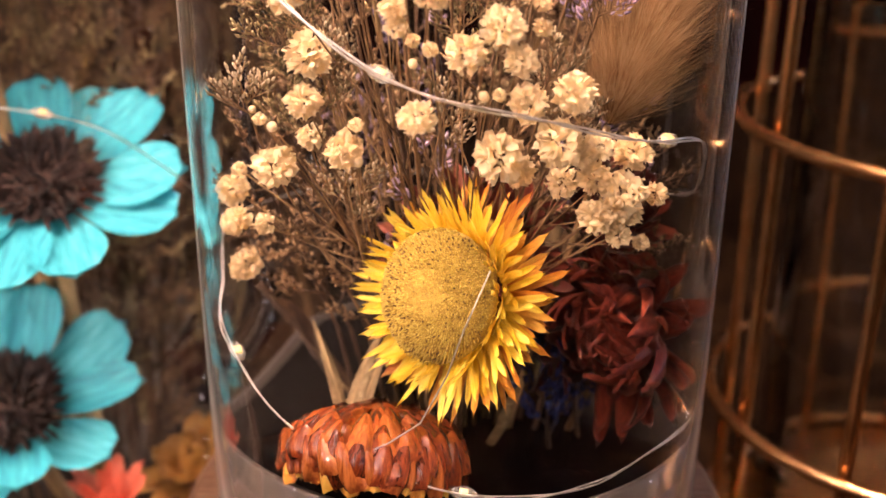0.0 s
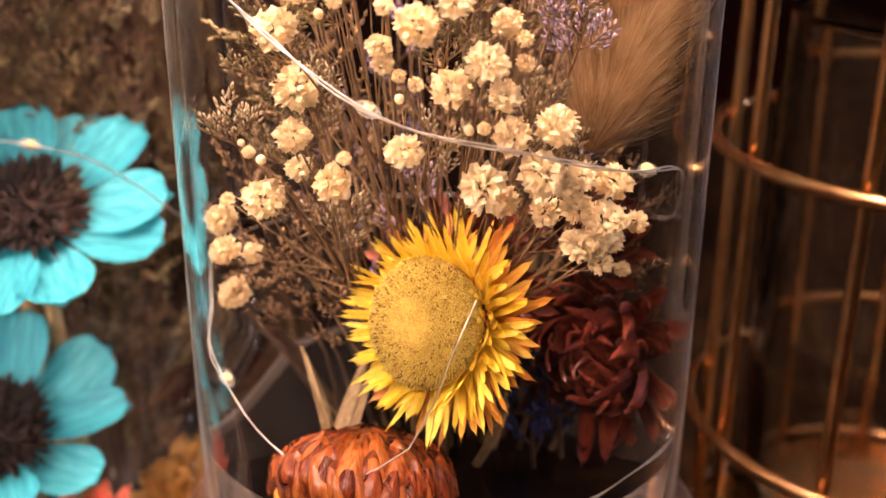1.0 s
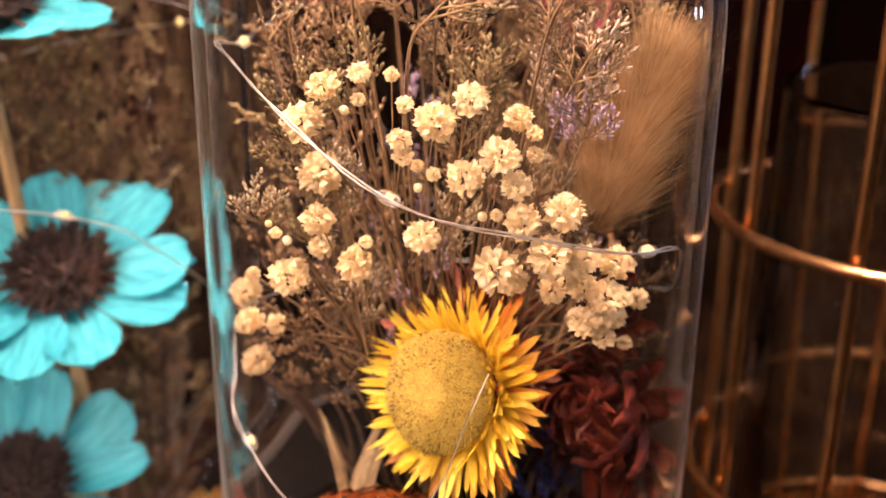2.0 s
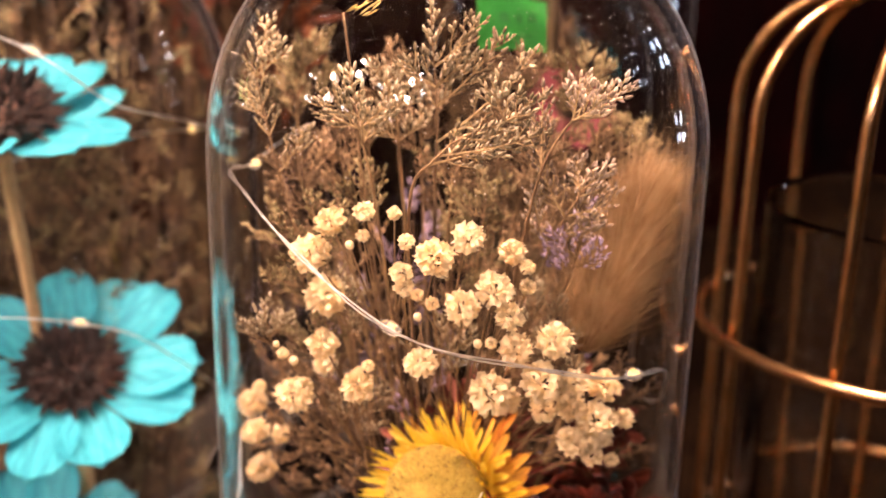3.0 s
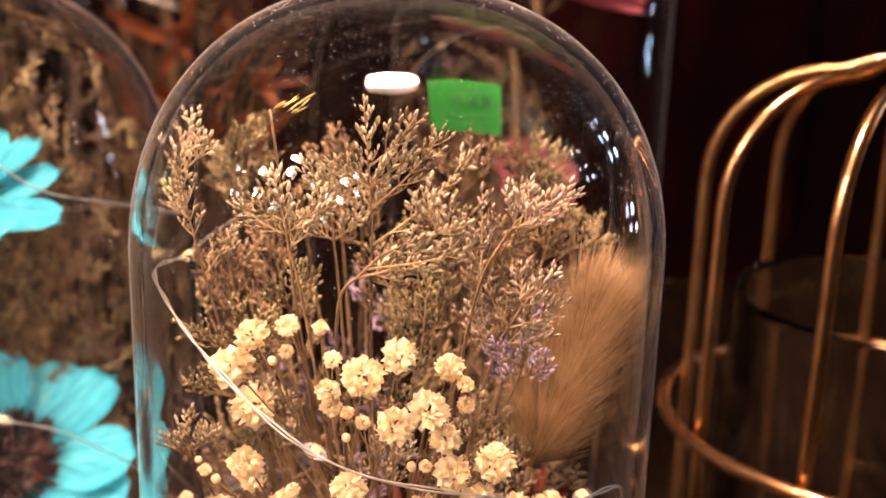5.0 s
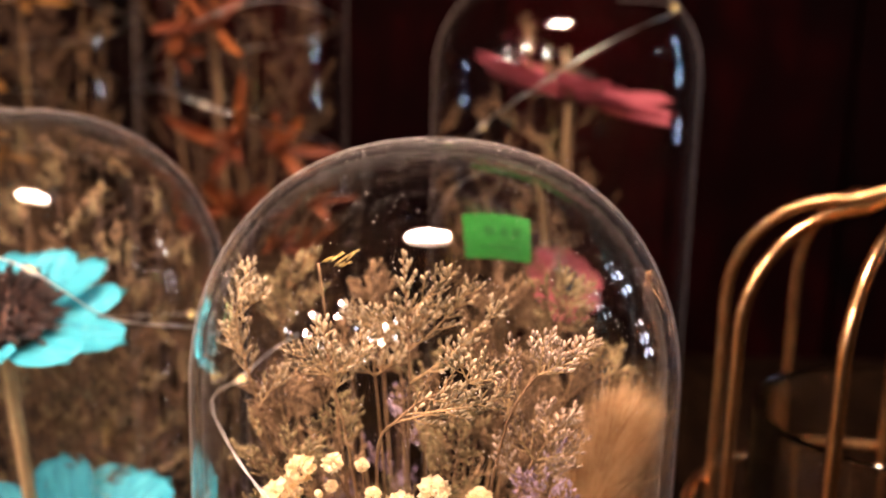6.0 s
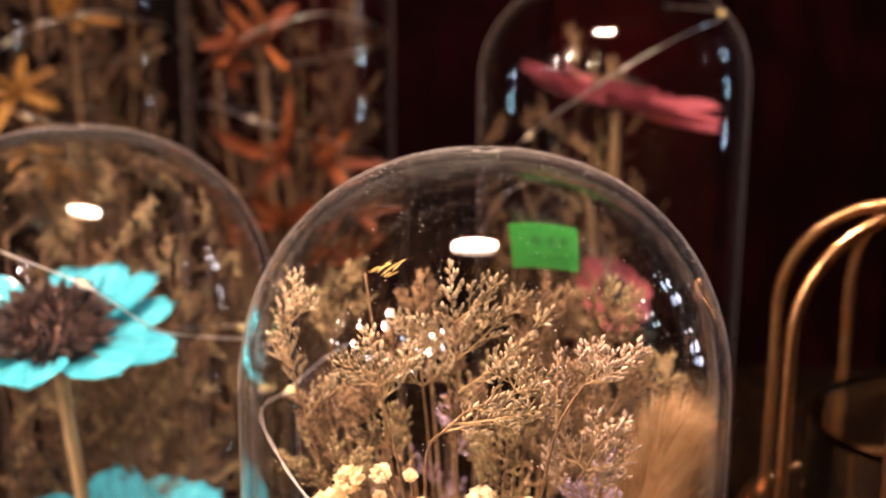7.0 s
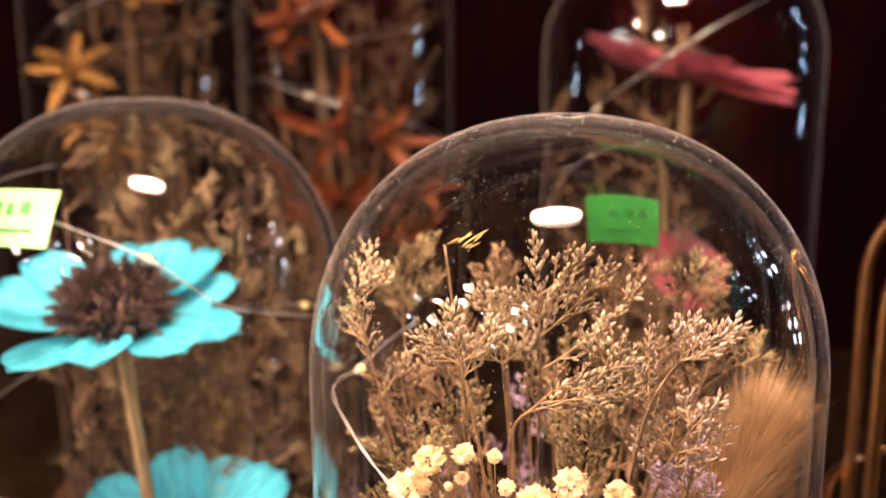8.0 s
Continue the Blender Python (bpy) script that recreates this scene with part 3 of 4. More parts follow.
# plumes further back, in darker bud and stem colours than the front ones
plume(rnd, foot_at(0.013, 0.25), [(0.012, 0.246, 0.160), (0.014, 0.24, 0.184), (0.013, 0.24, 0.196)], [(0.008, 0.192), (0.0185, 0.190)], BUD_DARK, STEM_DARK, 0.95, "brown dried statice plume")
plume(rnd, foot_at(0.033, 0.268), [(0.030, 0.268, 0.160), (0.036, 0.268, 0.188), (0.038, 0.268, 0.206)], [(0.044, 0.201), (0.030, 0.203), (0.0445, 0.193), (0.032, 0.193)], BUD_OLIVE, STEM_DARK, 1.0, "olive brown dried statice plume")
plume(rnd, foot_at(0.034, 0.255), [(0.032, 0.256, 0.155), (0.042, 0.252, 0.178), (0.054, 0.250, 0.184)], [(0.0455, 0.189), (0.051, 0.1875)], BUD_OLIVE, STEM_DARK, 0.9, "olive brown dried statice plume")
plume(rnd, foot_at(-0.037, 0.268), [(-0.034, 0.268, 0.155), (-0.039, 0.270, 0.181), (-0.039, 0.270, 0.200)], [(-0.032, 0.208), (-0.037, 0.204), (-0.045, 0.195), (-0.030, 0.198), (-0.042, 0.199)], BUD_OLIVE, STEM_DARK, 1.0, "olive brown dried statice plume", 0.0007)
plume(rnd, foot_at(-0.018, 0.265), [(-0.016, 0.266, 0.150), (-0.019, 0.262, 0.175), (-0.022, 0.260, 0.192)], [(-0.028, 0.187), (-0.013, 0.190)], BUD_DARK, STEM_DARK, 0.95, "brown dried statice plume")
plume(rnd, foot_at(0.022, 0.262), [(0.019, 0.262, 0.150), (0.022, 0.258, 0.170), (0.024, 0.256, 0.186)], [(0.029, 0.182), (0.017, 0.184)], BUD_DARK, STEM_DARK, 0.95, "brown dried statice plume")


def needle_twig(rnd, foot, line, count):
    """A thin stalk that ends in a fan of long glossy needles."""
    foot = Vector(foot)
    t = thing("needle_twig", foot, "thin stalk with a fan of shiny golden needles", "dried flower")
    b = buf()
    main = smooth_line([Vector((0, 0, 0))] + [Vector(p) - foot for p in line], 6)
    tube(b, main, 0.0003, 5)
    part("stem", b, STEM_DARK, t)
    for i in range(count):
        f = i / (count - 1)
        b = buf()
        p = main[-1] + Vector((0.0003 + 0.0062 * f, rnd.uniform(-0.001, 0.001), 0.0042 * f * rnd.uniform(-0.4, 1.1)))
        spindle(b, p, (0.75, rnd.uniform(-0.15, 0.15), 0.42 + rnd.uniform(-0.1, 0.3)), rnd.uniform(0.002, 0.0048), 0.0002, 5)
        part("needle", b, GOLD_NEEDLE, t)


# plumes deep in the dome, with a darker bud colour past y 0.235
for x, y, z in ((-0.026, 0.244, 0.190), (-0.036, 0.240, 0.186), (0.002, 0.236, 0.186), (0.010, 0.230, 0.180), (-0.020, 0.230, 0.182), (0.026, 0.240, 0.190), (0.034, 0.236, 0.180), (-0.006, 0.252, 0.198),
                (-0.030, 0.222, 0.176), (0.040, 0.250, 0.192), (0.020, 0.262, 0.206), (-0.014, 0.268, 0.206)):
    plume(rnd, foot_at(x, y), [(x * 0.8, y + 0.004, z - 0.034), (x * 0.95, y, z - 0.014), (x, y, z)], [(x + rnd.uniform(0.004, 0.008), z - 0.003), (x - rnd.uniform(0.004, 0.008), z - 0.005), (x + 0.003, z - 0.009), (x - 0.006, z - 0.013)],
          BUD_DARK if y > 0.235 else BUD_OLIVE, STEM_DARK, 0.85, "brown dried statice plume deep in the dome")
needle_twig(rnd, foot_at(-0.018, 0.22), [(-0.017, 0.226, 0.165), (-0.020, 0.221, 0.195), (-0.0225, 0.220, 0.2165)], 11)
# small sprays among the blooms, the rear ones in a darker bud colour
for x, y, z in ((-0.024, 0.222, 0.158), (-0.034, 0.226, 0.164), (0.000, 0.222, 0.146), (0.022, 0.222, 0.156), (-0.020, 0.218, 0.132), (-0.030, 0.224, 0.146), (0.028, 0.218, 0.146), (0.004, 0.226, 0.166)):
    plume(rnd, foot_at(x, y + 0.01), [(x * 0.75, y + 0.006, z - 0.034), (x * 0.95, y, z - 0.012), (x, y, z)], [(x + rnd.uniform(0.004, 0.008), z - 0.003), (x - rnd.uniform(0.004, 0.008), z - 0.006), (x + 0.004, z - 0.010)],
          BUD_OLIVE if y > 0.223 else BUD, STEM_DARK, 0.75, "small brown statice plume among the baby's breath", 0.0013)
# crumbled filler low in the dome, mostly in the darkest bud colours
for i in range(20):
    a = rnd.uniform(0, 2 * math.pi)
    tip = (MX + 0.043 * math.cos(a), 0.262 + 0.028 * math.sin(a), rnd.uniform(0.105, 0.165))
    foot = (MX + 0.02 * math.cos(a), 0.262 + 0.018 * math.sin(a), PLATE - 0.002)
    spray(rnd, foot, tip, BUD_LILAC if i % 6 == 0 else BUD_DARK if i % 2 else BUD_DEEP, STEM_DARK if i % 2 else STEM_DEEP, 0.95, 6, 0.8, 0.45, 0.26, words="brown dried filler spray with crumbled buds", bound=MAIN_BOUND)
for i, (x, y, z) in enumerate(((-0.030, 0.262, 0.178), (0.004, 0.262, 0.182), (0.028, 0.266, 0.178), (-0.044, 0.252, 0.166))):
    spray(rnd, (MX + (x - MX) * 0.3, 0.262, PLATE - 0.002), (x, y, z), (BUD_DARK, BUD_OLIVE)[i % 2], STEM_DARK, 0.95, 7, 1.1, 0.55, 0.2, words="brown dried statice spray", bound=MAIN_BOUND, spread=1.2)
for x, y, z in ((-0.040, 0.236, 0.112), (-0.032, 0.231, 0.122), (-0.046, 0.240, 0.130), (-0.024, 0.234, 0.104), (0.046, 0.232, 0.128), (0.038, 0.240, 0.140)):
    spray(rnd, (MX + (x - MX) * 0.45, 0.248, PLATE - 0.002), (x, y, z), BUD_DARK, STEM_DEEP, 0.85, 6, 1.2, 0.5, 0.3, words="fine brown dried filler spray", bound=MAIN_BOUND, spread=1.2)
for x, y, z in ((0.024, 0.240, 0.090), (0.030, 0.246, 0.094), (0.020, 0.250, 0.088), (0.027, 0.232, 0.080), (0.034, 0.238, 0.084)):
    spray(rnd, (x - 0.002, y + 0.004, PLATE - 0.002), (x, y, z), BUD_BLUE, STEM_DEEP, 1.0, 7, 1.3, 0.15, 0.4, words="dark blue dyed filler spray", bound=MAIN_BOUND)

# ---- baby's breath ----


def bloom_mesh(seed):
    r = random.Random(seed)
    b = buf()
    for i in range(92):
        z = 1 - 1.85 * (i + 0.5) / 92
        a = i * 2.39996
        s = math.sqrt(max(0.0, 1 - z * z))
        n = Vector((s * math.cos(a), s * math.sin(a), z))
        m = Matrix.Translation(n * 0.46) @ Vector(n + Vector((r.uniform(-0.45, 0.45) for _ in range(3)))).to_track_quat("Y", "Z").to_matrix().to_4x4() @ Matrix.Rotation(r.uniform(0, 6.3), 4, "Y")
        petal(b, m, r.uniform(0.4, 0.68), r.uniform(0.4, 0.66), "fan", r.uniform(-0.3, 0.6), r.uniform(-0.35, 0.35), 0.16, r, 4, 3)
    return mesh_of("bloom", b, CREAM)


def bud_mesh(seed):
    r = random.Random(seed)
    b = buf()
    ball(b, Matrix.Diagonal((0.8, 0.8, 0.9, 1)), 7, 9, 0.08, r)
    for i in range(7):
        m = Matrix.Rotation(i * 0.9, 4, "Z") @ Matrix.Translation((0, 0.2, -0.8)) @ Matrix.Rotation(radians(62 + r.uniform(-8, 8)), 4, "X")
        petal(b, m, 1.6, 0.9, "oval", 0.35, 0.25, 0.06, r, 3, 4)
    return mesh_of("bud", b, CREAM)


BLOOMS = [bloom_mesh(s) for s in range(6)]
BUDS = [bud_mesh(s) for s in range(3)]


def sprig(rnd, foot, knot, heads):
    """A sprig of baby's breath: a stem to a knot, then a wiry branch to each bloom (place, radius)."""
    foot, knot = Vector(foot), Vector(knot)
    t = thing("babys_breath_sprig", foot, "cream dried baby's breath sprig with ruffled double blooms", "dried flower", "baby's breath sprigs")
    b = buf()
    tube(b, curve_pts((0, 0, 0), (knot - foot) * 0.5 + Vector((0, 0.006, 0)), knot - foot, 8), 0.0007, 5)
    part("stem", b, STEM_DEEP, t)
    for x, y, z, r in heads:
        r *= 1.06
        p = Vector((x, y, z)) - foot
        k = knot - foot
        away = (p - k).normalized() * 0.5 + Vector((rnd.uniform(-0.3, 0.3), -0.25, 0.85))
        b = buf()
        start = k * rnd.uniform(0.55, 1.0)
        tube(b, curve_pts(start, start.lerp(p, 0.55) + Vector((rnd.uniform(-0.003, 0.003), 0.005, -0.004)), p, 6), [0.0003, 0.00026, 0.00024, 0.00022, 0.0002, 0.0002, 0.0002], 4)
        br = part("branch", b, STEM_DARK, t)
        m = Matrix.Translation(p) @ frame_of(away, rnd.uniform(0, 6)) @ Matrix.Diagonal((r, r, r * rnd.uniform(0.85, 1.05), 1))
        part("bloom" if r > 0.0019 else "bud", rnd.choice(BLOOMS) if r > 0.0014 else rnd.choice(BUDS), CREAM, br, m=m)
    return t


FOOT = (MX, 0.236, PLATE - 0.002)
TOP_HEADS = [(-0.0244, 0.2040, 0.1747, 0.0034), (-0.0170, 0.2000, 0.1782, 0.0024), (-0.0108, 0.2000, 0.1778, 0.0016), (-0.0201, 0.2010, 0.1704, 0.0011), (-0.0173, 0.2000, 0.1728, 0.0015),
             (-0.0290, 0.2070, 0.1667, 0.0044), (-0.0083, 0.1970, 0.1726, 0.0018), (-0.0024, 0.1960, 0.1693, 0.0043), (0.0044, 0.1970, 0.1737, 0.0035), (-0.0092, 0.2000, 0.1648, 0.0026),
             (-0.0270, 0.2220, 0.1516, 0.0054), (-0.0087, 0.2000, 0.1615, 0.0022)]
MID_HEADS = [(0.0144, 0.2050, 0.1681, 0.0031), (0.0104, 0.1970, 0.1623, 0.0042), (0.0039, 0.2030, 0.1562, 0.0040), (0.0137, 0.1980, 0.1559, 0.0032), (0.0178, 0.2030, 0.1610, 0.0019),
             (0.0176, 0.2030, 0.1655, 0.0018), (-0.0049, 0.1965, 0.1455, 0.0037), (0.0153, 0.1990, 0.1480, 0.0037), (0.0239, 0.2010, 0.1493, 0.0041), (-0.0026, 0.2030, 0.1568, 0.0016),
             (-0.0058, 0.2050, 0.1580, 0.0015), (0.0101, 0.1990, 0.1493, 0.0014), (-0.0057, 0.2000, 0.1548, 0.0011), (0.0073, 0.2000, 0.1487, 0.0012)]
LEFT_HEADS = [(-0.0262, 0.2050, 0.1463, 0.0036), (-0.0333, 0.2110, 0.1396, 0.0012), (-0.0377, 0.2150, 0.1420, 0.0009), (-0.0187, 0.2020, 0.1376, 0.0038), (-0.0162, 0.2000, 0.1432, 0.0015),
              (-0.0330, 0.2100, 0.1315, 0.0046), (-0.0468, 0.2320, 0.1191, 0.0038), (-0.0453, 0.2280, 0.1132, 0.0036), (-0.0391, 0.2280, 0.1125, 0.0025), (-0.0449, 0.2320, 0.1010, 0.0042),
              (-0.0272, 0.2200, 0.1351, 0.0030), (-0.0360, 0.2130, 0.1406, 0.0014), (-0.0445, 0.2300, 0.1245, 0.0018), (-0.0160, 0.2005, 0.1358, 0.0012)]
RIGHT_HEADS = [(0.0104, 0.1990, 0.1375, 0.0050), (0.0215, 0.2000, 0.1400, 0.0048), (0.0288, 0.2020, 0.1389, 0.0033), (0.0362, 0.2070, 0.1362, 0.0039), (0.0290, 0.2050, 0.1316, 0.0034),
               (0.0348, 0.2050, 0.1282, 0.0046), (0.0421, 0.2110, 0.1261, 0.0026), (0.0292, 0.2030, 0.1241, 0.0037), (0.0342, 0.2050, 0.1198, 0.0028), (0.0396, 0.2090, 0.1164, 0.0018),
               (0.0236, 0.2100, 0.1288, 0.0034), (0.0328, 0.2050, 0.1246, 0.0034), (0.0148, 0.2080, 0.1318, 0.0034), (0.0365, 0.2065, 0.1235, 0.0026), (0.0260, 0.2020, 0.1372, 0.0030)]
sprig(rnd, FOOT, (-0.011, 0.222, 0.145), TOP_HEADS)
sprig(rnd, FOOT, (0.006, 0.218, 0.128), MID_HEADS)
sprig(rnd, FOOT, (-0.025, 0.228, 0.118), LEFT_HEADS)
sprig(rnd, FOOT, (0.018, 0.224, 0.118), RIGHT_HEADS)

# ---- strawflowers ----


def strawflower(rnd, centre, facing, disc_r, layers, disc_mat, words, foot, disc_h=0.42, name="strawflower", florets=500, messy=7, shape="lance", disc_off=-0.001, vary=(0.8, 1.15)):
    """layers: (count, length, width, elevation in degrees, set-back, start radius, curl, cup, material), from the inside out."""
    n = Vector(facing).normalized()
    m = Matrix.Translation(centre) @ frame_of(n)
    t = thing(name, centre, words, "dried flower", "strawflowers", m=m)
    for count, length, width, lift, back, r0, curl, cup, material in layers:
        shapes = []
        for s in range(7):
            b = buf()
            petal(b, Matrix(), length * rnd.uniform(*vary), width * rnd.uniform(0.8, 1.2), shape, curl + rnd.uniform(-0.08, 0.08), cup + rnd.uniform(-0.1, 0.1), 0.05, rnd, 4, 6, rnd.uniform(-0.4, 0.4))
            shapes.append(mesh_of("petal", b, material))
        for i in range(count):
            a = 2 * math.pi * (i + rnd.uniform(-0.3, 0.3)) / count
            pm = (Matrix.Rotation(a, 4, "Z") @ Matrix.Translation((0, r0 + rnd.uniform(-0.0006, 0.0006), -back + rnd.uniform(-0.0004, 0.0004)))
                  @ Matrix.Rotation(radians(lift + rnd.uniform(-messy, messy)), 4, "X") @ Matrix.Rotation(radians(rnd.uniform(-1.2, 1.2) * messy), 4, "Z") @ Matrix.Rotation(rnd.uniform(-0.4, 0.4), 4, "Y"))
            part("petal", rnd.choice(shapes), material, t, m=pm)
    b = buf()
    ball(b, Matrix.Translation((0, 0, disc_off)) @ Matrix.Diagonal((disc_r, disc_r, disc_r * disc_h, 1)), 16, 36)
    disc = part("disc", b, disc_mat, t, "domed disc of packed florets")
    if florets:
        b, dark = buf(), buf()
        for i in range(florets):
            f = math.sqrt((i + 0.5) / florets)
            a = i * 2.39996
            p = Vector((disc_r * f * 0.985 * math.cos(a), disc_r * f * 0.985 * math.sin(a), disc_r * disc_h * math.sqrt(max(0.0, 1 - f * f * 0.97)) + disc_off - 0.0003))
            d = Vector((p.x * 0.5, p.y * 0.5, disc_r * 0.5)) + Vector((rnd.uniform(-1, 1), rnd.uniform(-1, 1), 0)) * disc_r * 0.25
            low = 0.0005 * max(0.0, 1 - (f / 0.45) ** 2)
            p.z -= low
            spindle(dark if rnd.random() < 0.13 else b, p, d, rnd.uniform(0.0006, 0.0011), 0.0002, 3)
        part("florets", b, FLORET, disc, kind="stuff")
        part("dark_florets", dark, FLORET_DARK, disc, "dark brown withered florets", kind="stuff")
    b = buf()
    f = m.inverted() @ Vector(foot)
    tube(b, curve_pts((0, 0, -0.002), Vector((0, 0, -0.02)).lerp(f, 0.4), f, 8), 0.0008, 6)
    part("stem", b, STEM_DARK, t)
    return t


strawflower(rnd, (0.0020, 0.2120, 0.1030), (-0.58, -0.74, 0.34), 0.0138,
            [(70, 0.0062, 0.0013, 66, -0.0012, 0.0124, 0.1, 0.15, YELLOW), (66, 0.0098, 0.0015, 50, 0.0002, 0.0122, 0.1, 0.15, YELLOW), (60, 0.0120, 0.0017, 34, 0.0016, 0.0118, 0.1, 0.15, YELLOW),
             (52, 0.0134, 0.0019, 20, 0.0030, 0.0110, 0.05, 0.15, YELLOW), (46, 0.0142, 0.0023, 8, 0.0046, 0.0102, 0.05, 0.15, AMBER), (38, 0.0150, 0.0027, -4, 0.006, 0.0095, 0.05, 0.15, AMBER)],
            DISC, "yellow strawflower with a wide speckled disc", (0.004, 0.244, PLATE - 0.002), 0.46, florets=2700, messy=17, disc_off=0.0046, vary=(0.6, 1.3), shape="strap")
strawflower(rnd, (0.0085, 0.2340, 0.1040), (0.1, -0.85, 0.5), 0.008,
            [(24, 0.013, 0.004, 35, 0.002, 0.007, 0.2, 0.2, WINE), (20, 0.0165, 0.005, 15, 0.004, 0.007, 0.15, 0.2, WINE), (15, 0.0185, 0.0055, 0, 0.006, 0.007, 0.1, 0.2, PLUM)],
            DISC, "wine red strawflower behind the yellow one", (0.008, 0.25, PLATE - 0.002), florets=0, messy=14)
strawflower(rnd, (-0.0140, 0.2105, 0.0715), (-0.03, -0.27, -0.96), 0.0115,
            [(n, ln * 1.18, w * 1.18, e, back, r0 * 1.18, c, cup, mat) for n, ln, w, e, back, r0, c, cup, mat in ((34, 0.0080, 0.0036, 74, -0.0018, 0.0150, 0.2, 0.45, AMBER), (30, 0.0082, 0.0048, 68, 0.0002, 0.0162, 0.3, 0.55, RUST), (26, 0.0080, 0.0060, 56, 0.0022, 0.0160, 0.4, 0.6, RUST),
             (23, 0.0080, 0.0068, 42, 0.0044, 0.0142, 0.45, 0.6, RUST), (19, 0.0080, 0.0074, 28, 0.0060, 0.0116, 0.45, 0.6, RUST), (14, 0.0080, 0.0078, 18, 0.0072, 0.0082, 0.45, 0.6, RUST), (9, 0.0080, 0.0080, 10, 0.0080, 0.0046, 0.4, 0.55, RUST), (5, 0.008, 0.008, 3, 0.0086, 0.0008, 0.3, 0.5, RUST))],
            DISC, "glossy red-brown strawflower lying face down on the black plate", (-0.012, 0.226, PLATE - 0.002), 0.2, florets=300, shape="oval", disc_off=0.002)
strawflower(rnd, (0.0400, 0.2330, 0.0860), (-0.35, -0.88, 0.2), 0.006,
            [(20, 0.010, 0.0034, 86, 0.0, 0.0030, 0.8, 0.5, WINE), (30, 0.0150, 0.0040, 74, 0.002, 0.0052, 0.8, 0.5, WINE), (38, 0.0190, 0.0044, 60, 0.004, 0.0070, 0.75, 0.5, WINE),
             (38, 0.0200, 0.0046, 42, 0.006, 0.0078, 0.65, 0.5, WINE), (30, 0.0185, 0.005, 16, 0.008, 0.0078, 0.5, 0.5, WINE)],
            WINE, "dark red dried strawflower with curled petals", (0.03, 0.245, PLATE - 0.002), florets=0, messy=22)
strawflower(rnd, (0.0400, 0.2460, 0.1080), (0.2, -0.7, 0.6), 0.006,
            [(16, 0.009, 0.0045, 70, 0.0, 0.0035, 0.45, 0.35, WINE), (20, 0.0125, 0.0055, 48, 0.002, 0.0045, 0.4, 0.35, WINE), (20, 0.0145, 0.006, 20, 0.004, 0.0055, 0.3, 0.35, WINE)],
            WINE, "small dark red dried strawflower", (0.03, 0.252, PLATE - 0.002), florets=0, messy=14)


def dry_leaf(rnd, foot, tip, width, curl, words, cup=0.4, material=None):
    foot, tip = Vector(foot), Vector(tip)
    d = tip - foot
    t = thing("dry_leaf", foot, words, "leaf", "dry leaves")
    m = d.to_track_quat("Y", "Z").to_matrix().to_4x4()
    b = buf()
    petal(b, m, d.length, width, "lance", curl, cup, 0.14, rnd, 5, 9)
    part("blade", b, material or LEAF, t)
    b = buf()
    tube(b, [m @ Vector((0, d.length * v * (1 - 0.35 * abs(curl) * v), curl * d.length * v * v + 0.0002)) for v in (0, 0.25, 0.5, 0.75, 0.95)], 0.0003, 4)
    part("vein", b, STEM, t)
    return t


dry_leaf(rnd, (0.012, 0.232, PLATE), (0.0215, 0.2235, 0.0765), 0.0055, 0.2, "curled tan dry leaf beside the strawflower")
for x, z, w, c in ((-0.0265, 0.0800, 0.0055, 0.7), (-0.0180, 0.0830, 0.005, -0.7), (-0.0250, 0.0740, 0.005, 0.9), (-0.0155, 0.0790, 0.0045, 0.8), (-0.0215, 0.0860, 0.005, -0.6)):
    dry_leaf(rnd, (-0.019 + rnd.uniform(-0.003, 0.003), 0.230, PLATE), (x, 0.2225, z - 0.003), w, c * 1.7, "curled beige dry leaf")
dry_leaf(rnd, (-0.020, 0.250, PLATE), (-0.050, 0.243, 0.0900), 0.0130, 0.1, "broad brown dry leaf", 0.15, STEM_DEEP)


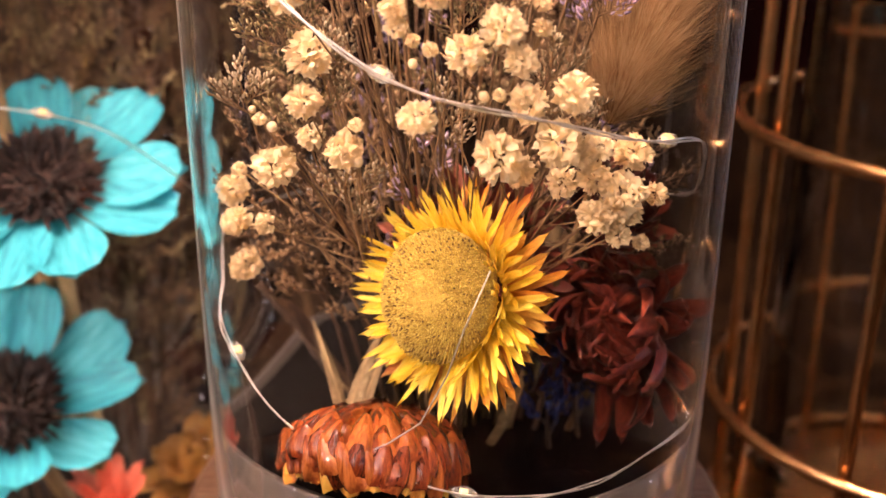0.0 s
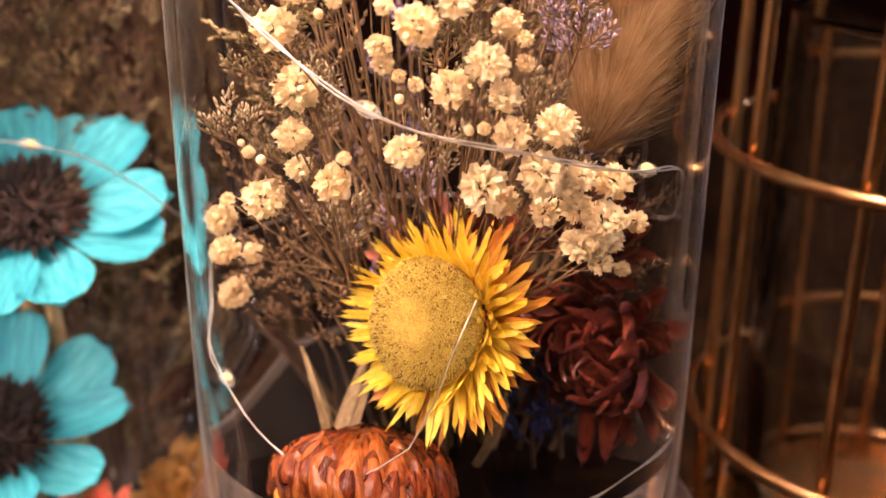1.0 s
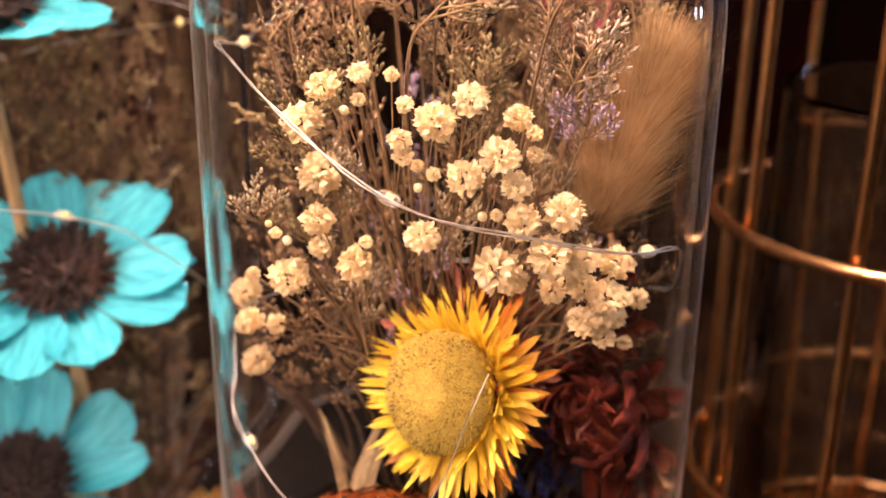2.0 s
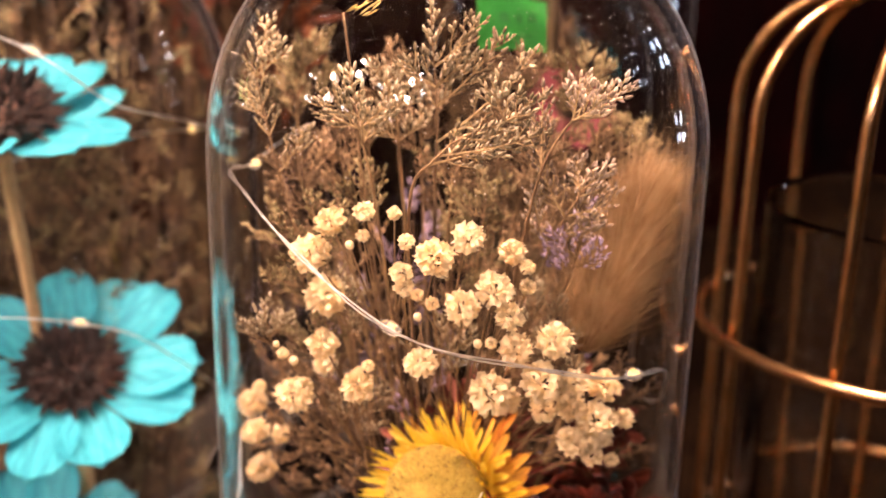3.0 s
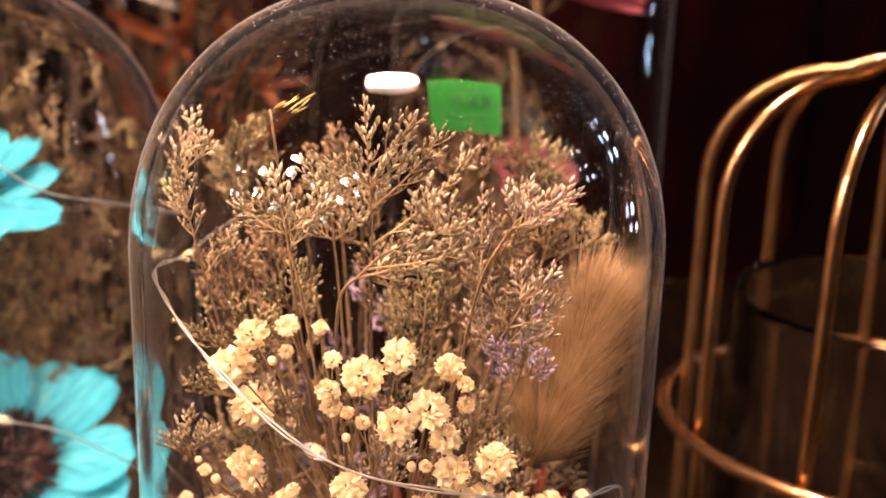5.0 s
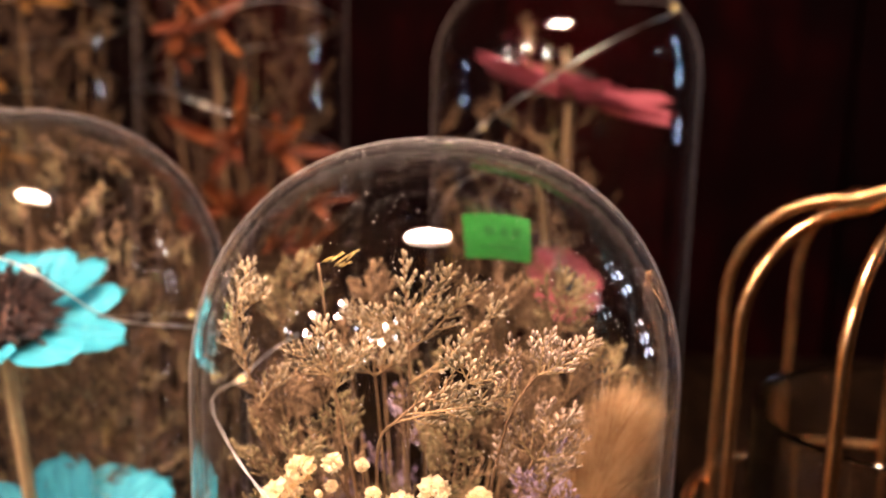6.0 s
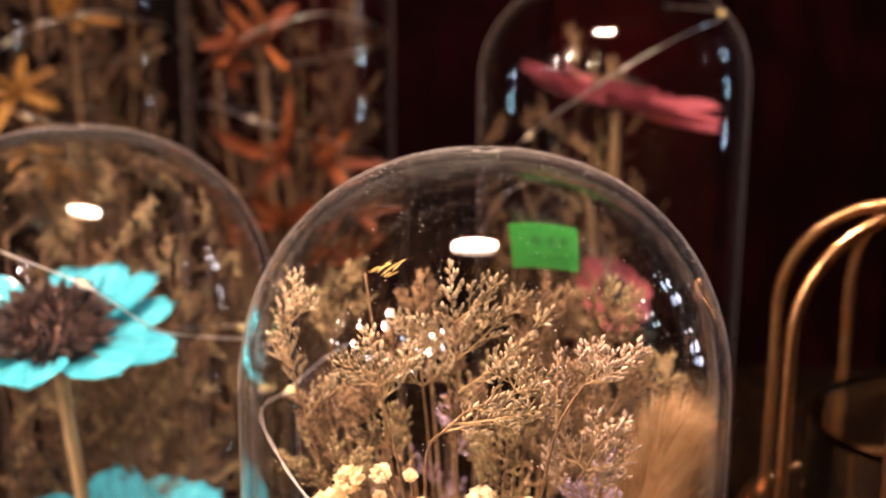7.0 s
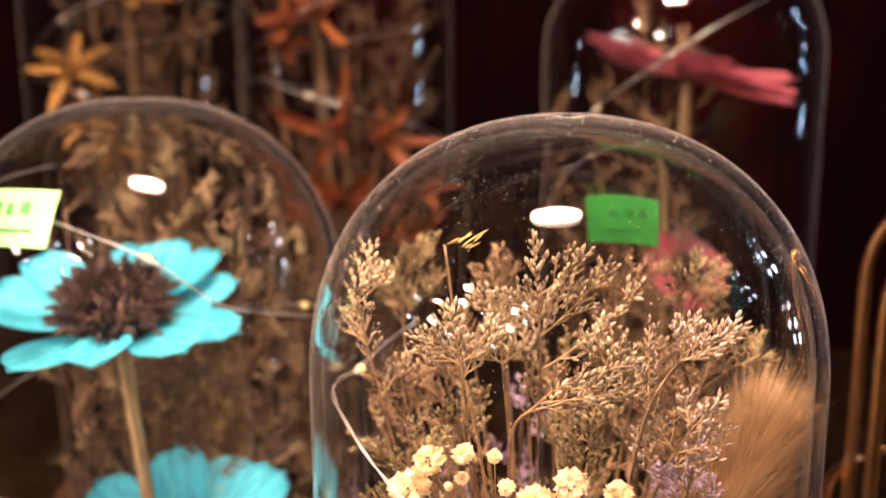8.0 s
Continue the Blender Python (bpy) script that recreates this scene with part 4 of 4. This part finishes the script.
def bunny_tail(rnd, foot, low, high, r, hairs):
    """A fluffy grass head: a core with thousands of fine hairs, on a stem."""
    foot, low, high = Vector(foot), Vector(low), Vector(high)
    t = thing("bunny_tail_grass", foot, "fluffy tan bunny tail grass head", "dried grass")
    b = buf()
    tube(b, curve_pts((0, 0, 0), (low - foot) * 0.6 + Vector((0.004, 0, 0)), low - foot, 8), 0.0008, 5)
    part("stem", b, STEM, t)
    ax = high - low
    d = ax.normalized()
    q = d.to_track_quat("Z", "Y").to_matrix().to_4x4()
    b = buf()
    ball(b, Matrix.Translation(low - foot + ax * 0.45) @ q @ Matrix.Diagonal((r * 0.26, r * 0.26, ax.length * 0.4, 1)), 10, 14, 0.06, rnd)
    head = part("head", b, FUZZ, t)
    verts, faces = [], []
    side = d.orthogonal().normalized()
    for i in range(hairs):
        f = rnd.random()
        a = rnd.uniform(0, 6.283)
        o = Matrix.Rotation(a, 3, d) @ side
        w = math.sin(math.pi * (0.08 + 0.86 * f)) ** 0.6
        p = low - foot + ax * (0.02 + 0.88 * f) + o * r * 0.22 * w
        e = (o * rnd.uniform(0.45, 0.95) * (1.1 - 0.5 * f) + d * rnd.uniform(0.6, 1.1) + Vector([rnd.uniform(-0.2, 0.2) for _ in range(3)])).normalized()
        ln = r * rnd.uniform(0.55, 1.25) * rnd.choice((1.0, 1.0, 1.25))
        s = e.cross(o).normalized() * rnd.uniform(0.00006, 0.00012)
        k = len(verts)
        mid = p + e * ln * 0.5 + o * ln * 0.04
        verts += [p - s, p + s, mid - s * 0.7, mid + s * 0.7, p + e * ln + d * ln * 0.1]
        faces += [(k, k + 1, k + 3, k + 2), (k + 2, k + 3, k + 4)]
    part("hairs", (verts, faces), FUZZ, head, kind="stuff")


bunny_tail(rnd, (0.016, 0.244, PLATE - 0.002), (0.0345, 0.2270, 0.1355), (0.0490, 0.2310, 0.1775), 0.0136, 9000)

# ---- fairy lights ----


def led(parent, m, size=1.25):
    b = buf()
    ball(b, m @ Matrix.Diagonal((0.0013 * size, 0.0022 * size, 0.0012 * size, 1)), 10, 14)
    e = part("led", b, EPOXY, parent, "clear resin bead with a yellow chip")
    e.visible_shadow = False
    b = buf()
    box(b, -0.0005 * size, -0.0006 * size, -0.0003, 0.0005 * size, 0.0006 * size, 0.0003)
    part("chip", ([m @ v for v in b[0]], b[1]), CHIP, e, smooth=False)


def light_string(cx, cy, r, keys, leds, words, step=4.0, crown=9.0, gauge=0.00021):
    """Twin silver wires wound along the inside of a dome; keys: (angle in degrees, height)."""
    t = thing("fairy_light_string", (cx, cy, keys[-1][1]), words, "string lights")
    ang = np.array([k[0] for k in keys], float)
    hz = np.array([k[1] for k in keys], float)
    a = np.arange(ang[0], ang[-1], step)
    z = np.interp(a, ang, hz)
    for _ in range(2):
        z[1:-1] = (z[:-2] + 2 * z[1:-1] + z[2:]) / 4
    z0 = keys[-1][1]

    def at(x, off, dz):
        h = float(np.interp(x, a, z))
        rr = math.sqrt(max(1e-8, r * r - max(0.0, h - crown) ** 2))
        return Vector(((rr + off) * math.cos(radians(x)), (rr + off) * math.sin(radians(x)), h - z0 + dz))

    for s in (0, 1):
        b = buf()
        tube(b, [at(x, -0.0003 * math.sin(i * 1.1 + 3 * s), 0.00032 * math.cos(i * 0.55 + 3.14 * s)) for i, x in enumerate(a)], gauge, 6)
        part("wire", b, SILVER, t)
    for x in leds:
        p, q = at(x, -0.0008, 0), at(x + 2, -0.0008, 0)
        led(t, Matrix.Translation(p) @ (q - p).to_track_quat("Y", "Z").to_matrix().to_4x4())
    return t


STRING = [(137, 0.1797), (147, 0.1773), (165, 0.1727), (185, 0.1768), (200, 0.1790), (212.5, 0.1778), (229, 0.1690), (237, 0.1645), (244, 0.1596), (254.5, 0.1537), (266.5, 0.1497),
          (283, 0.1466), (306.6, 0.1394), (315.7, 0.1377), (327, 0.1363), (338, 0.131), (356, 0.114), (400, 0.1), (500, 0.1), (552.8, 0.1060), (559, 0.0900), (571.3, 0.0877), (582.3, 0.0804),
          (595.7, 0.0751), (601.7, 0.0736), (616.7, 0.0712), (631.1, 0.0677), (647, 0.0658), (666, 0.0662), (673, 0.0683), (700, 0.068)]
strand = light_string(MX, MY, 0.0563, STRING, (165, 254.5, 315.7, 571.3, 631.1), "silver twin-wire fairy lights wound inside the dome")
LOOSE = [(275.4, 0.1172), (270.6, 0.1048), (267.4, 0.0948), (262.2, 0.0842), (255.6, 0.0788), (246.5, 0.0728), (236, 0.0660)]
b = buf()
tube(b, [Vector((0.0568 * math.cos(radians(a)), 0.0568 * math.sin(radians(a)), z - 0.068)) for a, z in LOOSE], 0.00018, 5)
part("loose_end", b, SILVER, strand)

# ---- price labels ----


def label_sheet(m, w, h, bend, paper, bars, words):
    """A small curved paper label with marks that cannot be read."""
    b = buf()
    n = 8
    for side in (0, 1):
        for i in range(n + 1):
            for j in (0, 1):
                x = (i / n - 0.5) * w
                b[0].append(Vector((x, (j - 0.5) * h, -bend * (x / w) ** 2 * 4 + (-0.00015 if side else 0))))
    for i in range(n):
        k = i * 2
        o = (n + 1) * 2
        b[1].extend([(k, k + 2, k + 3, k + 1), (o + k, o + k + 1, o + k + 3, o + k + 2), (k, o + k, o + k + 2, k + 2), (k + 1, k + 3, o + k + 3, o + k + 1)])
    b[1].extend([(0, 1, o + 1, o), (2 * n, o + 2 * n, o + 2 * n + 1, 2 * n + 1)])
    t = part("price_label", b, paper, m=m, smooth=False)
    tagged(t, words, "label")
    for x0, y0, x1, y1 in bars:
        for side in (0, 1):
            k = buf()
            zc = -bend * ((x0 + x1) / 2 / w) ** 2 * 4
            z = zc + 0.0004 if side == 0 else zc - 0.00055
            box(k, x0, y0, z - 0.0001, x1, y1, z + 0.0001)
            part("mark", k, INK, t, smooth=False)
    return t


def on_sphere(cx, cy, cz, p, off):
    c = Vector((cx, cy, cz))
    n = Vector(p) - c
    n.x *= 0.4
    n.normalize()
    x = Vector((0, 0, 1)).cross(n).normalized()
    y = n.cross(x)
    m = Matrix((x, y, n)).transposed().to_4x4()
    m.translation = Vector(p) + n * off
    return m


MARKS = [(-0.007, 0.001, -0.0045, 0.0045), (-0.003, 0.0005, -0.001, 0.004), (0.001, 0.001, 0.004, 0.0045), (-0.006, -0.0042, 0.006, -0.0033)]
label_sheet(on_sphere(MX, MY, MZ, (0.0205, 0.2965, 0.2075), 0.0022) @ Matrix.Rotation(radians(-1), 4, "Z"), 0.0205, 0.0178, 0.0009, GREEN, MARKS, "bright green handwritten paper price label stuck on glass")
label_sheet(on_sphere(LX, LY, LZ, (-0.1415, 0.2672, 0.2110), 0.0020), 0.0220, 0.0165, 0.0009, LIME, MARKS, "pale green handwritten paper price label stuck on glass")

# ---- flowers of the other domes ----


def daisy(rnd, centre, facing, petals, length, width, core_r, material, words, foot, lift=8, spikes=260, core=CONE, curl=0.12, rays=None):
    """A large craft flower: rounded shaved-wood petals in two layers round a spiky seed-cone centre."""
    n = Vector(facing).normalized()
    m = Matrix.Translation(centre) @ frame_of(n, 0.0 if rays else rnd.uniform(0, 1))
    t = thing("wooden_flower", centre, words, "flower", "craft flowers", m=m)
    shapes = []
    for s in range(4):
        b = buf()
        petal(b, Matrix(), length * rnd.uniform(0.92, 1.06), width * rnd.uniform(0.9, 1.1), "oval", curl + rnd.uniform(-0.06, 0.08), 0.12 + rnd.uniform(-0.05, 0.08), 0.012, rnd, 8, 10)
        shapes.append(mesh_of("petal", b, material))
    for i in range(petals):
        a = radians(rays[i]) if rays else 2 * math.pi * (i + rnd.uniform(-0.16, 0.16)) / petals
        pm = (Matrix.Rotation(a, 4, "Z") @ Matrix.Translation((0, core_r * 0.55, -0.0015 - 0.0022 * (i % 2))) @ Matrix.Rotation(radians(lift + rnd.uniform(-7, 7)), 4, "X")
              @ Matrix.Rotation(rnd.uniform(-0.15, 0.15), 4, "Y"))
        part("petal", rnd.choice(shapes), material, t, m=pm)
    b = buf()
    ball(b, Matrix.Translation((0, 0, 0.001)) @ Matrix.Diagonal((core_r, core_r, core_r * 0.62, 1)), 10, 18)
    for i in range(spikes):
        f = (i + 0.5) / spikes
        a = i * 2.39996
        z = 1 - f
        s = math.sqrt(1 - z * z)
        d = Vector((s * math.cos(a), s * math.sin(a), z * 0.75 + 0.1))
        p = Vector((s * math.cos(a) * core_r * 0.93, s * math.sin(a) * core_r * 0.93, z * core_r * 0.58 + 0.001))
        spindle(b, p, d + Vector([rnd.uniform(-0.3, 0.3) for _ in range(3)]), core_r * rnd.uniform(0.25, 0.6), core_r * 0.06, 4)
    part("centre", b, core, t, "dark brown spiky seed-cone centre", smooth=False)
    f = m.inverted() @ Vector(foot)
    b = buf()
    tube(b, curve_pts((0, 0, -0.001), Vector((0, 0, -0.03)).lerp(f, 0.3), f, 10), 0.0022, 7)
    part("stem", b, STEM, t)
    return t


TEAL_WORDS = "teal dyed shaved-wood flower with a spiky brown centre"
daisy(rnd, (-0.1300, 0.3000, 0.1765), (0.05, -0.26, 0.96), 11, 0.0340, 0.0190, 0.0150, TEAL, TEAL_WORDS, (-0.122, 0.325, -0.009), 8, rays=(-6, -27, -56, -76, -114, -143, -179, 148, 117, 87, 53))
daisy(rnd, (-0.1140, 0.2980, 0.0970), (0.08, -0.50, 0.86), 10, 0.0375, 0.0212, 0.0135, TEAL, TEAL_WORDS, (-0.120, 0.330, -0.009), 6, rays=(7, -24, -51, -95, -116, -163, 170, 136, 98, 47))
daisy(rnd, (-0.1290, 0.2880, 0.0345), (0.05, -0.56, 0.82), 10, 0.0335, 0.0195, 0.0125, TEAL, TEAL_WORDS, (-0.128, 0.325, -0.009), 6, rays=(-11, -50, -86, -123, -166, 175, 146, 102, 54, 13))
strawflower(rnd, (-0.0820, 0.3000, 0.0080), (0.1, -0.6, 0.75), 0.005,
            [(12, 0.011, 0.007, 70, 0.0, 0.003, 0.3, 0.35, GOLDEN), (14, 0.015, 0.009, 45, 0.002, 0.004, 0.3, 0.35, GOLDEN), (12, 0.016, 0.010, 15, 0.004, 0.004, 0.2, 0.35, GOLDEN)],
            GOLDEN, "golden brown dried flower low in the dome", (-0.085, 0.31, -0.009), florets=0)
strawflower(rnd, (-0.1000, 0.2780, 0.0080), (0.0, -0.5, 0.85), 0.004,
            [(8, 0.013, 0.006, 60, 0.0, 0.003, 0.2, 0.3, CORAL), (9, 0.016, 0.007, 25, 0.002, 0.003, 0.2, 0.3, CORAL)],
            CORAL, "coral red dried flower low in the dome", (-0.106, 0.292, -0.009), florets=0)
LEFT_BOUND = (LX, LY, 0.0560, LZ)
for i in range(46):
    a = 2.4 * i
    k = 0.053 * math.sqrt((i + 0.5) / 46)
    top = rnd.uniform(0.17, 0.236) if i % 3 else rnd.uniform(0.06, 0.14)
    x, y = LX + k * math.cos(a), LY + 0.032 + 0.4 * k * math.sin(a)
    spray(rnd, (LX + 0.5 * k * math.cos(a), LY + 0.026 + 0.2 * k * math.sin(a), -0.010), (x, y, top), (BUD_OLIVE, BUD_DEEP, BUD_OLIVE, BUD_DARK)[i % 4], STEM_DEEP, 0.9, 11, 0.8, 0.2, 0.13,
          words="olive brown dried filler spray", bound=LEFT_BOUND, group="filler sprays", spread=1.3)
LEFT_STRING = [(150, 0.2160), (238.2, 0.2129), (263.2, 0.2102), (278.7, 0.2062), (291.8, 0.2016), (302, 0.1944), (310, 0.1866), (350, 0.175), (400, 0.165), (500, 0.145), (560, 0.135), (600, 0.132),
               (644, 0.1304), (658, 0.127), (671.7, 0.1215), (681, 0.1136), (720, 0.08), (760, 0.04), (800, 0.01)]
light_string(LX, LY, 0.0570, LEFT_STRING, (291.8, 400, 658), "silver twin-wire fairy lights wound inside the dome of teal flowers", 4.0, LZ, 0.00014)

PINK_WORDS = "faded pink shaved-wood flower in a tall dome"
daisy(rnd, (0.0570, 0.4600, 0.2385), (0.20, 0.02, 0.98), 14, 0.044, 0.024, 0.010, PINK, PINK_WORDS, (0.055, 0.475, -0.001), -4)
daisy(rnd, (0.0640, 0.4500, 0.1600), (0.1, -0.75, 0.6), 9, 0.020, 0.015, 0.007, PINK, PINK_WORDS, (0.057, 0.475, -0.001), 6)
for i in range(12):
    a = 2.4 * i
    k = 0.045 * math.sqrt((i + 0.5) / 12)
    spray(rnd, (PX + 0.4 * k * math.cos(a), PY + 0.4 * k * math.sin(a), -0.002), (PX - 0.02 + k * math.cos(a), PY + k * math.sin(a), rnd.uniform(0.16, 0.275)), (BUD_DARK, BUD_DEEP)[i % 2],
          STEM_DARK, 1.0, 11, 0.7, 0.3, 0.17, words="pale brown dried filler spray", bound=(PX, PY, 0.05, 0.24), group="filler sprays")
light_string(PX, PY, 0.056, [(180, 0.18), (205, 0.205), (228, 0.226), (250, 0.241), (275, 0.258), (300, 0.268), (340, 0.275), (420, 0.278)], (228, 340), "silver fairy lights in the dome of pink flowers", 6.0, 0.243, gauge=0.00014)

ORANGE_WORDS = "rust orange dried lily with pointed petals"


def lily(rnd, centre, facing, length, foot, material=None, words=ORANGE_WORDS, petals=7):
    n = Vector(facing).normalized()
    m = Matrix.Translation(centre) @ frame_of(n)
    t = thing("dried_lily", centre, words, "dried flower", "dried lilies", m=m)
    for i in range(petals):
        b = buf()
        petal(b, Matrix(), length * rnd.uniform(0.6, 1.2), length * rnd.uniform(0.18, 0.34), "lance", rnd.uniform(-0.5, 0.9), rnd.uniform(0.3, 0.8), 0.09, rnd, 5, 8, rnd.uniform(-1, 1))
        part("petal", b, material or ORANGE, t, m=Matrix.Rotation(6.283 * (i + rnd.uniform(-0.2, 0.2)) / petals, 4, "Z") @ Matrix.Translation((0, 0.002, 0)) @ Matrix.Rotation(radians(rnd.uniform(-15, 75)), 4, "X"))
    b = buf()
    f = m.inverted() @ Vector(foot)
    tube(b, curve_pts((0, 0, 0), Vector((0, 0, -0.03)).lerp(f, 0.3), f, 10), 0.0012, 6)
    part("stem", b, STEM_DARK, t)


for c, d, ln in (((-0.1400, 0.5450, 0.2480), (0.5, -0.8, 0.2), 0.03), ((-0.1160, 0.5450, 0.2600), (0.2, -0.8, 0.5), 0.03), ((-0.1040, 0.5400, 0.2000), (-0.2, -0.9, 0.6), 0.034), ((-0.0860, 0.5450, 0.1960), (0.4, -0.8, 0.5), 0.032), ((-0.1060, 0.5400, 0.1660), (0, -0.9, 0.3), 0.034), ((-0.0860, 0.5450, 0.1560), (0.3, -0.9, 0.3), 0.03), ((-0.1240, 0.5600, 0.2950), (0.2, -0.7, 0.7), 0.028)):
    lily(rnd, c, d, ln, (FX, EY, -0.001))
for c, d, ln in (((-0.2440, 0.5450, 0.2330), (0.1, -0.9, 0.3), 0.03), ((-0.2300, 0.5500, 0.2050), (-0.3, -0.8, 0.2), 0.026), ((-0.2200, 0.5600, 0.2700), (0.2, -0.8, 0.4), 0.024)):
    lily(rnd, c, d, ln, (EX, EY, -0.001), GOLDEN, "golden brown dried lily with crumpled petals")
for cx in (EX, FX):
    for i in range(20):
        a = 2.4 * i
        k = 0.047 * math.sqrt((i + 0.5) / 20)
        spray(rnd, (cx + 0.5 * k * math.cos(a), EY + 0.5 * k * math.sin(a), -0.002), (cx + k * math.cos(a), EY + k * math.sin(a), rnd.uniform(0.12, 0.33)), BUD_DEEP,
              STEM_DEEP if i % 4 else STEM_DARK, 1.15, 10, 0.6, 0.25, 0.17, words="brown dried grass spray in a tall dome", bound=(cx, EY, 0.052, 0.30), group="filler sprays")
    light_string(cx, EY, 0.053, [(100, 0.215), (190, 0.225), (232, 0.25), (268, 0.267), (300, 0.275), (420, 0.25), (520, 0.235), (598, 0.227), (636, 0.217), (700, 0.2), (800, 0.15)], (250, 620), "silver fairy lights in a tall dome", 7.0, gauge=0.00012)

# ---- wire cage lantern ----


def cage(x, y, r):
    t = thing("cage_lantern", (x, y, TABLE), "gold wire birdcage candle lantern with arched top", "lantern")
    for degrees_round in (-131, -168, 152, 111, 74, 38, 2, -34, -68, -100):
        a = radians(degrees_round)
        c, s = math.cos(a), math.sin(a)
        pts = [(r, 0.003), (r, 0.06), (r, 0.12), (r, 0.17), (r, 0.213)]
        for k in range(1, 11):
            q = math.pi / 2 * k / 10
            pts.append((r - 0.036 * (1 - math.cos(q)), 0.213 + 0.036 * math.sin(q)))
        pts += [(r * 0.25, 0.2525), (0.004, 0.254)]
        b = buf()
        tube(b, [(c * p, s * p, z) for p, z in pts], 0.0021, 10)
        part("wire", b, GOLD, t)
    for z, k in ((0.0025, 1.0), (0.058, 1.0), (0.146, 1.0)):
        b = buf()
        rr = r * k + 0.0055
        tube(b, [(rr * math.cos(q), rr * math.sin(q), z) for q in (2 * math.pi * i / 96 for i in range(96))], 0.0021, 10, True)
        part("ring", b, GOLD, t)
    b = buf()
    solid(b, [(0.001, 0.0), (r + 0.001, 0.0), (r + 0.001, 0.002), (0.001, 0.002)], 48)
    part("bottom", b, GOLD, t)
    b = buf()
    solid(b, [(0.001, 0.25), (0.006, 0.252), (0.004, 0.258), (0.001, 0.259)], 24)
    part("cap", b, GOLD, t)
    b = buf()
    ball(b, Matrix.Translation((-0.003, 0, 0.269)) @ Matrix.Diagonal((0.0105, 0.0105, 0.0105, 1)), 16, 24)
    k = part("knob", b, BALL_GLASS, t, "clear glass ball knob")
    k.visible_shadow = False


CX, CY, CR = 0.150, 0.302, 0.0597
cage(CX, CY, CR)


def tumbler(x, y, z, r, h, words, thick=0.002):
    b = buf()
    lathe(b, [(0.0005, 0.0), (r - 0.001, 0.0), (r, 0.001), (r, h - 0.0012), (r - thick * 0.2, h - 0.0003), (r - thick * 0.6, h), (r - thick, h - 0.0006), (r - thick, h - 0.003), (r - thick, 0.006), (r - thick - 0.002, 0.004), (0.0005, 0.004)], 72, close=False)
    ob = part("glass_tumbler", b, CUP_GLASS, m=Matrix.Translation((x, y, z)))
    ob.visible_shadow = False
    return tagged(ob, words, "glass", "candle glasses")


tumbler(CX, CY, TABLE + 0.0022, 0.0475, 0.182, "clear glass candle cylinder inside the gold cage")

# ---- dust on the glass ----


def dust(cx, cy, zc, r, rise, count, seed):
    r0 = random.Random(seed)
    verts, faces = [], []
    for i in range(count):
        a = math.acos(1 - r0.random() ** 1.4 * 0.95)
        q = r0.uniform(0, 6.283)
        s, c = math.sin(a) ** 0.91, math.cos(a) ** 0.91
        p = Vector((s * math.cos(q) * r, s * math.sin(q) * r, c * rise))
        n = Vector((p.x / r ** 2, p.y / r ** 2, p.z / rise ** 2)).normalized()
        o = n.orthogonal().normalized()
        u = n.cross(o)
        e = r0.uniform(0.00003, 0.00011)
        f = e * r0.choice((1, 1, 1, 2.5))
        k = len(verts)
        p = p + n * 0.00005
        verts += [p - o * e, p - u * f, p + o * e, p + u * f, p + n * e]
        faces += [(k, k + 1, k + 4), (k + 1, k + 2, k + 4), (k + 2, k + 3, k + 4), (k + 3, k, k + 4)]
    ob = part("dust_specks", (verts, faces), DUST, m=Matrix.Translation((cx, cy, zc)), kind="stuff")
    tagged(ob, "fine pale dust specks on the glass dome", "dust")


dust(MX, MY, MZ, MR, 0.0626, 3000, 3)
dust(LX, LY, LZ, 0.0612, 0.062, 500, 4)
